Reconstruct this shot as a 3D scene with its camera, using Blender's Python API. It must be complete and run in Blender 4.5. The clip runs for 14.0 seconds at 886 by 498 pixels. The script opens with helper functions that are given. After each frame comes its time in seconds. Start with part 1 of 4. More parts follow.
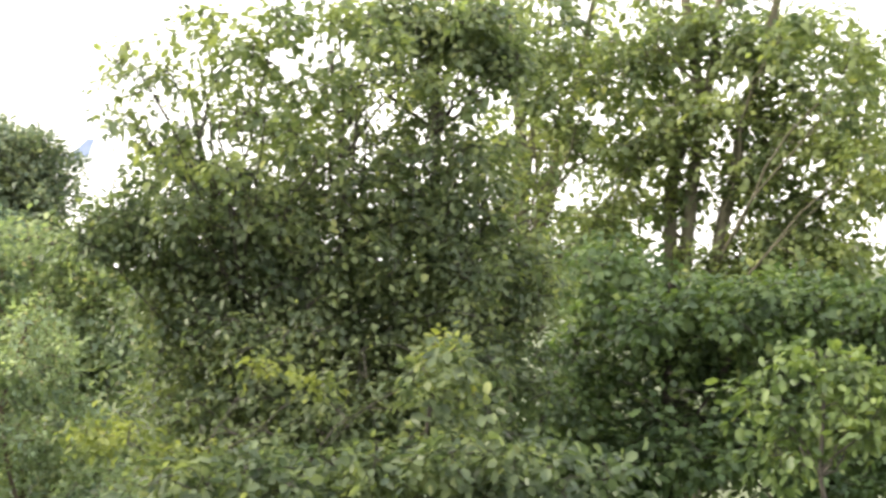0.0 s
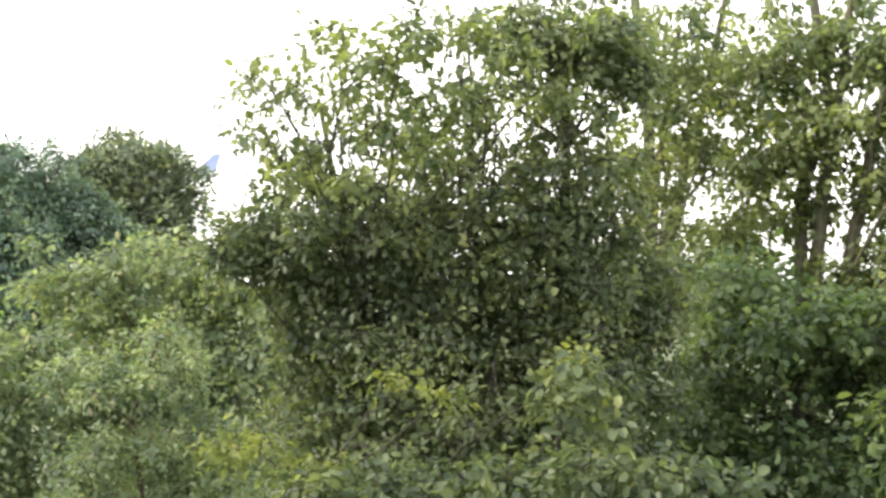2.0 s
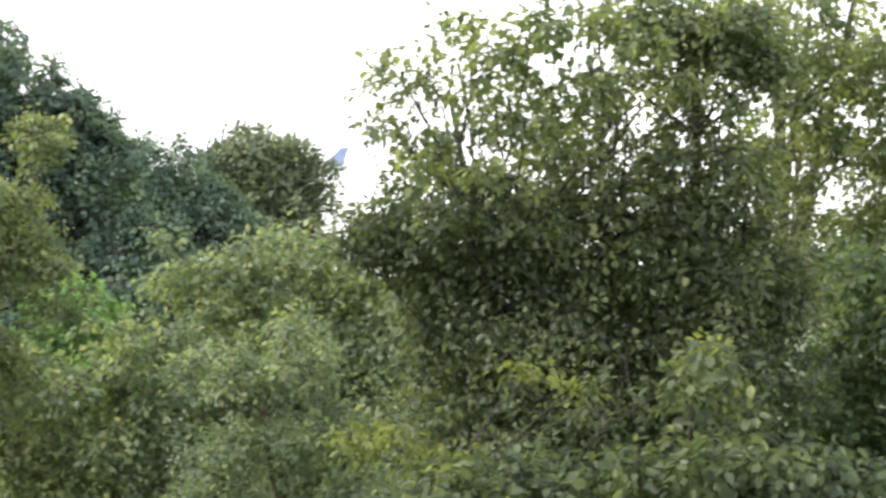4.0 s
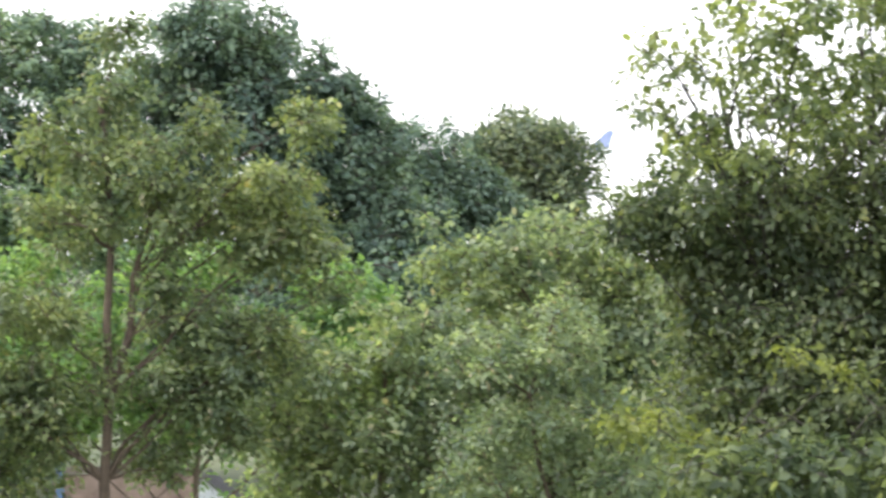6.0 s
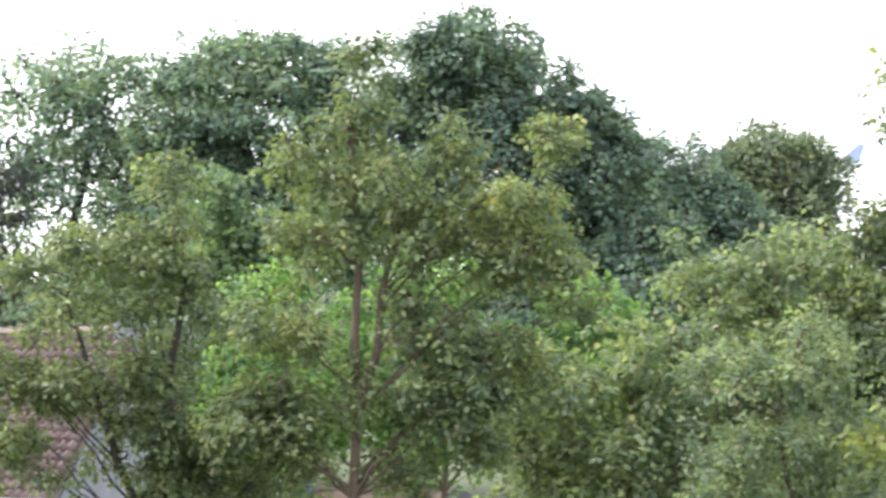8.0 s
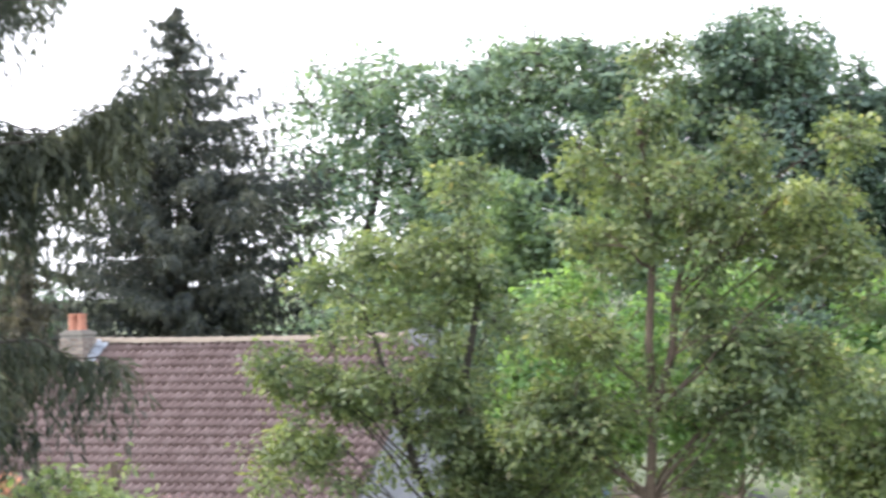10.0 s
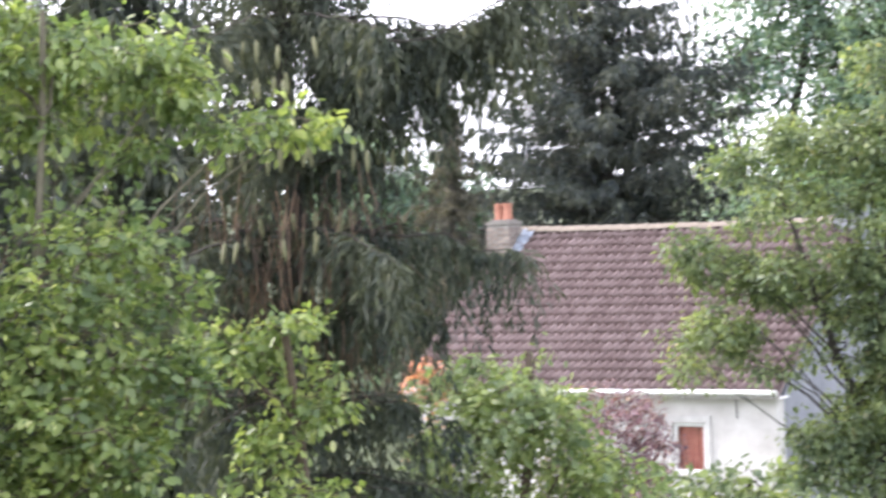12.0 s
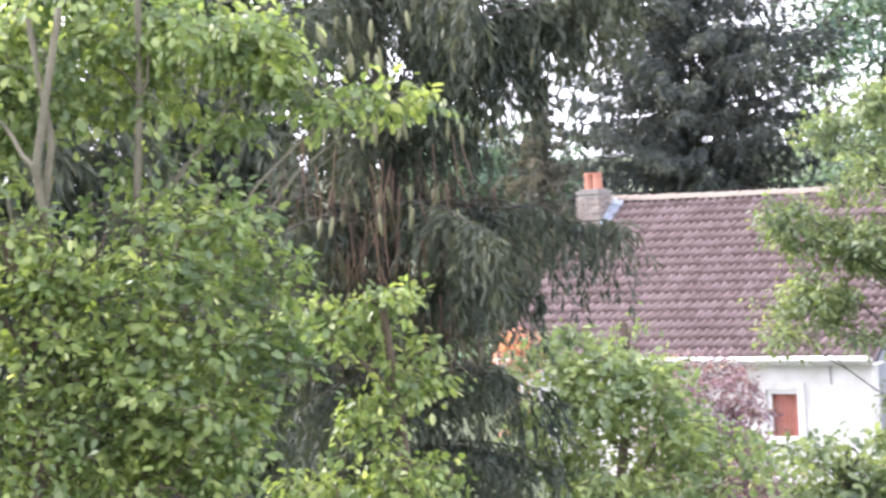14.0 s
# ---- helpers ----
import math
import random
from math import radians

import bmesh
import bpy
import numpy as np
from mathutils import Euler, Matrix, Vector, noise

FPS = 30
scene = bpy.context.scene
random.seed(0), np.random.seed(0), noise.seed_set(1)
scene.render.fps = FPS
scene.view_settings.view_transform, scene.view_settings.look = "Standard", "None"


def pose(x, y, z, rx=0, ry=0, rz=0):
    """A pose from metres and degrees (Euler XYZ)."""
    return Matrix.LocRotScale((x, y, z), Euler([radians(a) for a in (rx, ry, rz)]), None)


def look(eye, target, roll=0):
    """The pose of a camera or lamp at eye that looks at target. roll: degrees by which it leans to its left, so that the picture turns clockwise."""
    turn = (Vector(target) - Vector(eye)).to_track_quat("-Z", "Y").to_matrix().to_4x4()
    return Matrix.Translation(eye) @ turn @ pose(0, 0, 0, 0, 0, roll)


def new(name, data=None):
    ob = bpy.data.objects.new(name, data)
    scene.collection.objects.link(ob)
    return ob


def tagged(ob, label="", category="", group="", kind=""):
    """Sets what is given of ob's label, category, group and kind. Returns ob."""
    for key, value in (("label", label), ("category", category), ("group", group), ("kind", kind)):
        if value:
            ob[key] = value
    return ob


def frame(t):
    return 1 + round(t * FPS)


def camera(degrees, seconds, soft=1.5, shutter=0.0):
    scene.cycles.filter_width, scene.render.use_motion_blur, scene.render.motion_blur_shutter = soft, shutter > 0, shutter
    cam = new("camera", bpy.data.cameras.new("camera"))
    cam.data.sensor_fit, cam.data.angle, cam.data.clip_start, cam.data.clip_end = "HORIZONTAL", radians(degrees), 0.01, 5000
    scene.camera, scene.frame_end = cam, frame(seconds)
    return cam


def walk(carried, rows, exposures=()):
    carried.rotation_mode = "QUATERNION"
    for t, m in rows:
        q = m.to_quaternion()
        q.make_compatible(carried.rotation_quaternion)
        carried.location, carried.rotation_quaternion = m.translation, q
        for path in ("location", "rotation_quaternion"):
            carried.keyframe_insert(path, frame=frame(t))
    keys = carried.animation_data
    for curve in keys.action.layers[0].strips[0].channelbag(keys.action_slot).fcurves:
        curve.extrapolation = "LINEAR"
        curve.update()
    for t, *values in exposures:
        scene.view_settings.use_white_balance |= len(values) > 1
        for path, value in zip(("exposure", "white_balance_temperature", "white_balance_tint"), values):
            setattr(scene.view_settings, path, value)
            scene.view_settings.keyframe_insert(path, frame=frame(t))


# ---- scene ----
# ---------------------------------------------------------------- camera and its way
cam = camera(20.0, 14.0, soft=2.8, shutter=0.6)
PATH = [
    (0.0, -0.043, 0.016, 7.406, -19.984, 0.363, -0.291),
    (0.5, -0.046, 0.016, 7.410, -19.010, 0.300, -0.202),
    (1.0, -0.052, 0.017, 7.409, -18.291, 0.367, 0.018),
    (1.5, -0.055, 0.018, 7.415, -17.712, 0.492, -0.035),
    (2.0, -0.073, 0.023, 7.406, -17.136, 0.692, -0.399),
    (2.2, -0.072, 0.022, 7.391, -16.907, 0.730, -0.343),
    (4.3, -0.098, 0.024, 7.392, -13.495, 0.415, -0.629),
    (4.5, -0.098, 0.022, 7.390, -12.912, 0.237, -0.644),
    (5.0, -0.101, 0.020, 7.388, -11.099, -0.040, -0.619),
    (5.5, -0.100, 0.017, 7.392, -9.634, -0.056, -0.517),
    (6.0, -0.107, 0.015, 7.392, -8.185, 0.224, -0.400),
    (6.5, -0.108, 0.013, 7.391, -6.785, 0.428, -0.281),
    (7.0, -0.108, 0.010, 7.396, -5.301, 0.612, -0.261),
    (7.2, -0.100, 0.008, 7.395, -4.726, 0.674, -0.323),
    (9.3, -0.078, -0.002, 7.397, 1.141, 0.483, -1.026),
    (9.5, -0.082, -0.003, 7.397, 1.821, 0.454, -1.092),
    (10.0, -0.096, -0.007, 7.387, 4.104, 0.864, -1.421),
    (10.5, -0.073, -0.007, 7.380, 5.761, 0.862, -1.535),
    (11.0, -0.008, -0.001, 7.383, 9.100, -0.272, -2.179),
    (11.5, 0.046, 0.010, 7.399, 11.825, -0.958, -2.379),
    (12.0, 0.063, 0.016, 7.405, 13.979, -1.394, -2.536),
    (12.5, 0.098, 0.028, 7.408, 15.720, -1.608, -2.800),
    (13.0, 0.111, 0.034, 7.412, 17.203, -1.769, -3.070),
    (13.5, 0.104, 0.035, 7.422, 18.453, -1.832, -3.308),
    (13.6, 0.093, 0.031, 7.421, 18.129, -1.849, -3.327),
    (13.7, 0.075, 0.025, 7.420, 17.583, -1.878, -3.361),
    (13.8, 0.044, 0.014, 7.418, 16.659, -1.926, -3.417),
    (13.9, 0.031, 0.009, 7.418, 16.269, -1.946, -3.441),
    (14.0, 0.023, 0.007, 7.417, 16.035, -1.959, -3.455),
]
walk(cam, [(t, pose(x, y, z, 90 + tilt, 0, turn) @ pose(0, 0, 0, 0, 0, lean)) for t, x, y, z, turn, tilt, lean in PATH],
     exposures=[(0.0, 1.38, 7100, 10), (2.0, 1.18, 6900, 11), (4.5, 0.86, 6550, 12), (6.0, 1.1, 6450, 12), (9.5, 1.27, 6200, 14), (11.5, 1.49, 6100, 18), (12.5, 1.62, 6080, 20), (14.0, 1.86, 6000, 22)])

# ---------------------------------------------------------------- sky and sun
SUN_WAY = Vector((-0.82, 0.06, 0.57)).normalized()
world = bpy.data.worlds.new("bright_overcast_sky")
scene.world = world
world.use_nodes = True
wn = world.node_tree
wn.nodes.clear()
sky = wn.nodes.new("ShaderNodeTexSky")
sky.sky_type = "NISHITA"
sky.sun_disc = False
sky.sun_elevation = math.asin(SUN_WAY.z)
sky.sun_rotation = math.atan2(SUN_WAY.x, SUN_WAY.y)
sky.dust_density = 4.0
veil = wn.nodes.new("ShaderNodeMix")
veil.data_type = "RGBA"
veil.inputs["Factor"].default_value = 0.8
veil.inputs["B"].default_value = (11.2, 11.3, 11.5, 1)
background = wn.nodes.new("ShaderNodeBackground")
background.inputs["Strength"].default_value = 0.13
sky_out = wn.nodes.new("ShaderNodeOutputWorld")
wn.links.new(sky.outputs["Color"], veil.inputs["A"])
wn.links.new(veil.outputs["Result"], background.inputs["Color"])
wn.links.new(background.outputs["Background"], sky_out.inputs["Surface"])

sun = new("sun", bpy.data.lights.new("sun", "SUN"))
sun.data.energy, sun.data.angle, sun.data.color = 2.3, radians(12), (1.0, 0.94, 0.84)
sun.matrix_world = look(SUN_WAY * 60, (0, 0, 0))


# ---------------------------------------------------------------- materials
def nodes_of(name):
    m = bpy.data.materials.new(name)
    m.use_nodes = True
    t = m.node_tree
    return m, t, t.nodes["Principled BSDF"], t.nodes["Material Output"]


def ramp(t, fac, stops):
    r = t.nodes.new("ShaderNodeValToRGB")
    e = r.color_ramp.elements
    while len(e) < len(stops):
        e.new(0.5)
    for k, (p, c) in enumerate(stops):
        e[k].position, e[k].color = p, (*c, 1)
    t.links.new(fac, r.inputs["Fac"])
    return r.outputs["Color"]


def noise_of(t, scale, detail=4.0, rough=0.6, kind="Object"):
    co = t.nodes.new("ShaderNodeTexCoord")
    n = t.nodes.new("ShaderNodeTexNoise")
    n.inputs["Scale"].default_value, n.inputs["Detail"].default_value, n.inputs["Roughness"].default_value = scale, detail, rough
    t.links.new(co.outputs[kind], n.inputs["Vector"])
    return n.outputs["Fac"]


def mix(t, fac, a, b, blend="MIX"):
    m = t.nodes.new("ShaderNodeMix")
    m.data_type, m.blend_type = "RGBA", blend
    for sock, v in (("Factor", fac), ("A", a), ("B", b)):
        if isinstance(v, (int, float)):
            m.inputs[sock].default_value = v
        elif isinstance(v, tuple):
            m.inputs[sock].default_value = (*v, 1)
        else:
            t.links.new(v, m.inputs[sock])
    return m.outputs["Result"]


def bump(t, p, height, strength, distance):
    b = t.nodes.new("ShaderNodeBump")
    b.inputs["Strength"].default_value, b.inputs["Distance"].default_value = strength, distance
    t.links.new(height, b.inputs["Height"])
    t.links.new(b.outputs["Normal"], p.inputs["Normal"])


def foliage(name, dark, mid, light, accent, rough=0.42, through_light=0.3, patch=0.7, gloss=0.36):
    """Leaves: each one its own tone, drifting over the crown; a little light passes through."""
    m, t, p, out = nodes_of(name)
    dark, mid, light, accent = [(c[0] * 1.63, c[1] * 1.60, c[2] * 2.0) for c in (dark, mid, light, accent)]
    blend = lambda a, b, k: tuple(x + (y - x) * k for x, y in zip(a, b))
    geo = t.nodes.new("ShaderNodeNewGeometry")
    leaf = ramp(t, geo.outputs["Random Per Island"], [(0.0, blend(dark, mid, 0.45)), (0.5, mid), (0.96, blend(mid, light, 0.75)), (1.0, blend(light, accent, 0.5))])
    drift = ramp(t, noise_of(t, patch, 3.0), [(0.35, (0.72, 0.78, 0.82)), (0.65, (1.2, 1.15, 1.0))])
    # Random tone per lump of leaves, which also paints shading into the crown.
    spray = ramp(t, noise_of(t, patch * 6.0, 2.0), [(0.36, (0.62, 0.68, 0.74)), (0.64, (1.40, 1.34, 1.16))])
    base = mix(t, 1.0, mix(t, 1.0, leaf, drift, "MULTIPLY"), spray, "MULTIPLY")
    t.links.new(base, p.inputs["Base Color"])
    p.inputs["Roughness"].default_value = rough
    p.inputs["Specular IOR Level"].default_value = gloss
    tr = t.nodes.new("ShaderNodeBsdfTranslucent")
    t.links.new(mix(t, 1.0, base, (1.55, 1.55, 0.8), "MULTIPLY"), tr.inputs["Color"])
    ms = t.nodes.new("ShaderNodeMixShader")
    ms.inputs[0].default_value = min(0.5, through_light + 0.14)
    t.links.new(p.outputs[0], ms.inputs[1])
    t.links.new(tr.outputs[0], ms.inputs[2])
    t.links.new(ms.outputs[0], out.inputs["Surface"])
    return m


def bark(name, a, b, moss):
    m, t, p, _ = nodes_of(name)
    n = noise_of(t, 9.0, 6.0, 0.7)
    base = ramp(t, n, [(0.3, a), (0.6, b), (0.75, moss)])
    t.links.new(base, p.inputs["Base Color"])
    p.inputs["Roughness"].default_value = 0.9
    bump(t, p, noise_of(t, 30.0, 5.0, 0.7), 0.6, 0.02)
    return m


def surface(name, a, b, scale=3.0, rough=0.8, metal=0.0, relief=0.15, fine=40.0, spread=(0.35, 0.7)):
    m, t, p, _ = nodes_of(name)
    base = ramp(t, noise_of(t, scale, 6.0, 0.65), [(spread[0], a), (spread[1], b)])
    t.links.new(base, p.inputs["Base Color"])
    p.inputs["Roughness"].default_value, p.inputs["Metallic"].default_value = rough, metal
    bump(t, p, noise_of(t, fine, 4.0), relief, 0.01)
    return m


# Darkened for a crown in shade; M_BIRCH colours its backlit upper leaves.
M_OAK = foliage("oak_leaves", (0.034, 0.050, 0.027), (0.061, 0.084, 0.043), (0.106, 0.132, 0.064), (0.17, 0.18, 0.075), 0.40, 0.48)
M_BIRCH = foliage("sparse_tree_leaves", (0.05, 0.068, 0.032), (0.085, 0.112, 0.046), (0.135, 0.165, 0.066), (0.2, 0.2, 0.09), 0.45, 0.48)
M_DARK = foliage("dark_shrub_leaves", (0.025, 0.042, 0.018), (0.045, 0.075, 0.03), (0.075, 0.11, 0.04), (0.14, 0.16, 0.05), 0.45, 0.25)
M_SPRAY = foliage("yellow_green_leaves", (0.04, 0.064, 0.024), (0.065, 0.096, 0.034), (0.10, 0.132, 0.045), (0.15, 0.165, 0.06), 0.45, 0.28)
M_HEDGE = foliage("thicket_leaves", (0.066, 0.096, 0.050), (0.106, 0.142, 0.074), (0.148, 0.182, 0.104), (0.27, 0.20, 0.14), 0.45, 0.38)
M_PALE = foliage("pale_shrub_leaves", (0.068, 0.100, 0.058), (0.108, 0.146, 0.086), (0.150, 0.186, 0.118), (0.25, 0.18, 0.14), 0.5, 0.4)
M_SPRIG = foliage("yellow_sprig_leaves", (0.066, 0.086, 0.028), (0.105, 0.13, 0.040), (0.15, 0.172, 0.055), (0.2, 0.19, 0.07), 0.45, 0.45)
M_LIME = foliage("lime_green_leaves", (0.056, 0.105, 0.036), (0.088, 0.155, 0.054), (0.130, 0.20, 0.074), (0.21, 0.26, 0.09), 0.5, 0.4)
M_MAPLE = foliage("maple_leaves", (0.052, 0.085, 0.048), (0.080, 0.124, 0.068), (0.11, 0.16, 0.088), (0.15, 0.22, 0.12), 0.5, 0.35)
M_APPLE = foliage("fruit_tree_leaves", (0.050, 0.071, 0.032), (0.086, 0.116, 0.054), (0.132, 0.161, 0.076), (0.21, 0.165, 0.10), 0.42, 0.30)
# Blue raised in both far leaf colours to carry the haze of distance.
M_FAR = foliage("far_hazed_leaves", (0.060, 0.096, 0.066), (0.092, 0.140, 0.094), (0.128, 0.180, 0.122), (0.18, 0.22, 0.13), 0.5, 0.3, 0.25)
M_FAR_DARK = foliage("far_dark_hazed_leaves", (0.039, 0.066, 0.047), (0.062, 0.100, 0.070), (0.090, 0.134, 0.094), (0.14, 0.175, 0.12), 0.5, 0.25, 0.25)
M_ROUND = foliage("round_tree_leaves", (0.040, 0.062, 0.040), (0.072, 0.098, 0.058), (0.130, 0.152, 0.082), (0.20, 0.20, 0.11), 0.5, 0.2, 0.3)
# The pale accent of these two paints whitish highlights onto a few leaves.
M_NEAR = foliage("near_tree_leaves", (0.045, 0.073, 0.030), (0.095, 0.132, 0.044), (0.165, 0.196, 0.076), (0.30, 0.31, 0.20), 0.36, 0.34, gloss=0.40)
M_FRESH = foliage("fresh_green_leaves", (0.066, 0.096, 0.040), (0.114, 0.150, 0.066), (0.172, 0.205, 0.10), (0.30, 0.31, 0.2), 0.4, 0.42, gloss=0.4)
M_NEEDLE = foliage("spruce_needles", (0.021, 0.027, 0.019), (0.035, 0.043, 0.029), (0.055, 0.065, 0.043), (0.085, 0.08, 0.045), 0.6, 0.10, gloss=0.2)
M_NEEDLE_FAR = foliage("far_spruce_needles", (0.024, 0.030, 0.025), (0.039, 0.047, 0.039), (0.060, 0.069, 0.056), (0.065, 0.07, 0.045), 0.6, 0.10, gloss=0.2)
M_NEEDLE_THIN = foliage("brownish_spruce_needles", (0.034, 0.034, 0.025), (0.05, 0.05, 0.036), (0.072, 0.07, 0.05), (0.09, 0.08, 0.055), 0.6, 0.12, gloss=0.2)
M_DEAD = foliage("dry_brown_twigs", (0.045, 0.032, 0.022), (0.075, 0.055, 0.038), (0.11, 0.08, 0.055), (0.15, 0.11, 0.08), 0.8, 0.1)
M_PURPLE = foliage("purple_leaves", (0.06, 0.032, 0.042), (0.11, 0.065, 0.078), (0.22, 0.15, 0.17), (0.45, 0.36, 0.39), 0.5, 0.25)
M_ORANGE = foliage("orange_creeper_leaves", (0.20, 0.10, 0.07), (0.27, 0.14, 0.10), (0.33, 0.19, 0.14), (0.40, 0.27, 0.21), 0.5, 0.35)
M_BARK = bark("grey_green_bark", (0.075, 0.068, 0.048), (0.135, 0.124, 0.085), (0.145, 0.15, 0.068))
M_BARK_DARK = bark("dark_bark", (0.03, 0.026, 0.022), (0.055, 0.048, 0.04), (0.06, 0.06, 0.035))
M_BARK_BROWN = bark("brown_bark", (0.065, 0.048, 0.036), (0.115, 0.086, 0.063), (0.12, 0.112, 0.06))
M_CONE = surface("young_spruce_cone", (0.12, 0.125, 0.06), (0.19, 0.185, 0.09), 20.0, 0.6)
M_GROUND = surface("rough_meadow", (0.035, 0.055, 0.018), (0.085, 0.10, 0.04), 0.15, 0.95, 0.0, 0.5, 3.0)
M_WALL = surface("white_painted_render", (0.40, 0.385, 0.365), (0.60, 0.59, 0.575), 0.9, 0.85, 0.0, 0.2, 25.0)
M_FASCIA = surface("white_gloss_board", (0.74, 0.74, 0.73), (0.84, 0.84, 0.83), 1.5, 0.45)
# Bluish grey carries the gable's shade in its colour; the gable-end chimney shares it.
M_GABLE = surface("shaded_grey_render", (0.17, 0.178, 0.20), (0.25, 0.26, 0.285), 1.1, 0.9, 0.0, 0.25, 25.0)
M_TRIM = surface("pale_stone_surround", (0.42, 0.41, 0.40), (0.55, 0.545, 0.53), 4.0, 0.8)
M_FRAME = surface("white_window_paint", (0.74, 0.74, 0.74), (0.84, 0.84, 0.84), 3.0, 0.4)
M_CURTAIN = surface("red_brown_curtain", (0.30, 0.105, 0.08), (0.42, 0.18, 0.14), 5.0, 0.9)
M_POT = surface("terracotta_pot", (0.28, 0.12, 0.08), (0.38, 0.18, 0.125), 8.0, 0.85)
M_LEAD = surface("weathered_lead", (0.30, 0.35, 0.42), (0.62, 0.66, 0.72), 5.0, 0.45, 0.3)
M_RIDGE = surface("mossy_ridge_tile", (0.095, 0.078, 0.06), (0.20, 0.168, 0.135), 4.0, 0.9, 0.0, 0.4, 30.0)
M_DARKMETAL = surface("dark_metal", (0.03, 0.03, 0.032), (0.07, 0.065, 0.06), 6.0, 0.6, 0.4)
M_BLUE = surface("faded_blue_paint", (0.07, 0.13, 0.24), (0.12, 0.20, 0.33), 4.0, 0.6)
M_BRICKWALL = surface("brown_garden_wall", (0.16, 0.115, 0.09), (0.29, 0.22, 0.18), 2.5, 0.9, 0.0, 0.4, 18.0)
M_WOODROOF = surface("dark_shed_roof", (0.035, 0.035, 0.04), (0.08, 0.078, 0.085), 3.0, 0.8)
M_SHED = surface("pale_blue_white_boards", (0.60, 0.66, 0.70), (0.78, 0.82, 0.84), 3.0, 0.6)
M_HULL = surface("white_aircraft_paint", (0.62, 0.66, 0.72), (0.72, 0.75, 0.80), 0.3, 0.35)
M_FIN = surface("pale_blue_aircraft_paint", (0.22, 0.28, 0.48), (0.30, 0.36, 0.56), 0.3, 0.35)
M_MORTAR = surface("grey_mortar", (0.17, 0.16, 0.145), (0.26, 0.25, 0.23), 12.0, 0.95)


def tile_material():
    m, t, p, _ = nodes_of("brown_clay_roof_tile")
    info = t.nodes.new("ShaderNodeObjectInfo")
    geo = t.nodes.new("ShaderNodeNewGeometry")
    add = t.nodes.new("ShaderNodeMath")
    add.operation = "ADD"
    t.links.new(info.outputs["Random"], add.inputs[0])
    t.links.new(geo.outputs["Random Per Island"], add.inputs[1])
    wrap = t.nodes.new("ShaderNodeMath")
    wrap.operation = "FRACT"
    t.links.new(add.outputs[0], wrap.inputs[0])
    tone = ramp(t, wrap.outputs[0], [(0.0, (0.130, 0.090, 0.085)), (0.5, (0.160, 0.115, 0.110)), (1.0, (0.190, 0.142, 0.136))])
    soot = ramp(t, noise_of(t, 2.2, 6.0, 0.7), [(0.3, (0.93, 0.93, 0.94)), (0.7, (1.07, 1.06, 1.05))])
    t.links.new(mix(t, 1.0, tone, soot, "MULTIPLY"), p.inputs["Base Color"])
    p.inputs["Roughness"].default_value = 0.75
    bump(t, p, noise_of(t, 45.0, 4.0), 0.3, 0.01)
    return m


def brick_material():
    m, t, p, _ = nodes_of("buff_chimney_brick")
    info = t.nodes.new("ShaderNodeObjectInfo")
    tone = ramp(t, info.outputs["Random"], [(0.0, (0.15, 0.122, 0.108)), (0.5, (0.225, 0.188, 0.165)), (1.0, (0.31, 0.265, 0.235))])
    grime = ramp(t, noise_of(t, 9.0, 6.0, 0.7), [(0.3, (0.65, 0.65, 0.65)), (0.7, (1.2, 1.2, 1.17))])
    t.links.new(mix(t, 1.0, tone, grime, "MULTIPLY"), p.inputs["Base Color"])
    p.inputs["Roughness"].default_value = 0.9
    bump(t, p, noise_of(t, 60.0, 4.0), 0.4, 0.01)
    return m


def glass_material():
    m, t, p, out = nodes_of("window_glass")
    p.inputs["Base Color"].default_value = (0.95, 0.97, 0.97, 1)
    p.inputs["Roughness"].default_value = 0.03
    p.inputs["Transmission Weight"].default_value = 1.0
    p.inputs["IOR"].default_value = 1.1
    return m


M_TILE, M_BRICK, M_GLASS = tile_material(), brick_material(), glass_material()


# ---------------------------------------------------------------- mesh helpers
def link_mesh(name, me, material, parent=None, label="", kind=""):
    me.materials.append(material)
    ob = new(name, me)
    if parent is not None:
        ob.parent = parent
    return tagged(ob, label, kind=kind)


def part(name, bm, material, parent, label=""):
    me = bpy.data.meshes.new(name)
    bm.normal_update()
    bm.to_mesh(me)
    bm.free()
    return link_mesh(name, me, material, parent, label)


def thing(name, m, label, category, group="", kind=""):
    ob = new(name)
    ob.matrix_world = m
    return tagged(ob, label, category, group, kind)


def box(bm, x0, y0, z0, x1, y1, z1, bevel=0.0):
    g = bmesh.ops.create_cube(bm, size=1.0, matrix=Matrix.Translation(((x0 + x1) / 2, (y0 + y1) / 2, (z0 + z1) / 2)) @ Matrix.Diagonal((x1 - x0, y1 - y0, z1 - z0, 1)))
    if bevel:
        es = list({e for v in g["verts"] for e in v.link_edges})
        bmesh.ops.bevel(bm, geom=es, offset=bevel, segments=2, affect="EDGES")
    return bm


def mesh_from(name, co, faces_flat, sides):
    """A mesh from an (n, 3) array and faces of one number of sides."""
    me = bpy.data.meshes.new(name)
    faces_flat = np.asarray(faces_flat, dtype=np.int32).ravel()
    count = len(faces_flat) // sides
    me.vertices.add(len(co))
    me.vertices.foreach_set("co", np.asarray(co, dtype=np.float32).ravel())
    me.loops.add(len(faces_flat))
    me.loops.foreach_set("vertex_index", faces_flat)
    me.polygons.add(count)
    me.polygons.foreach_set("loop_start", np.arange(0, count * sides, sides, dtype=np.int32))
    me.update(calc_edges=True)
    return me


def unit(a):
    return a / np.maximum(np.linalg.norm(a, axis=-1, keepdims=True), 1e-9)


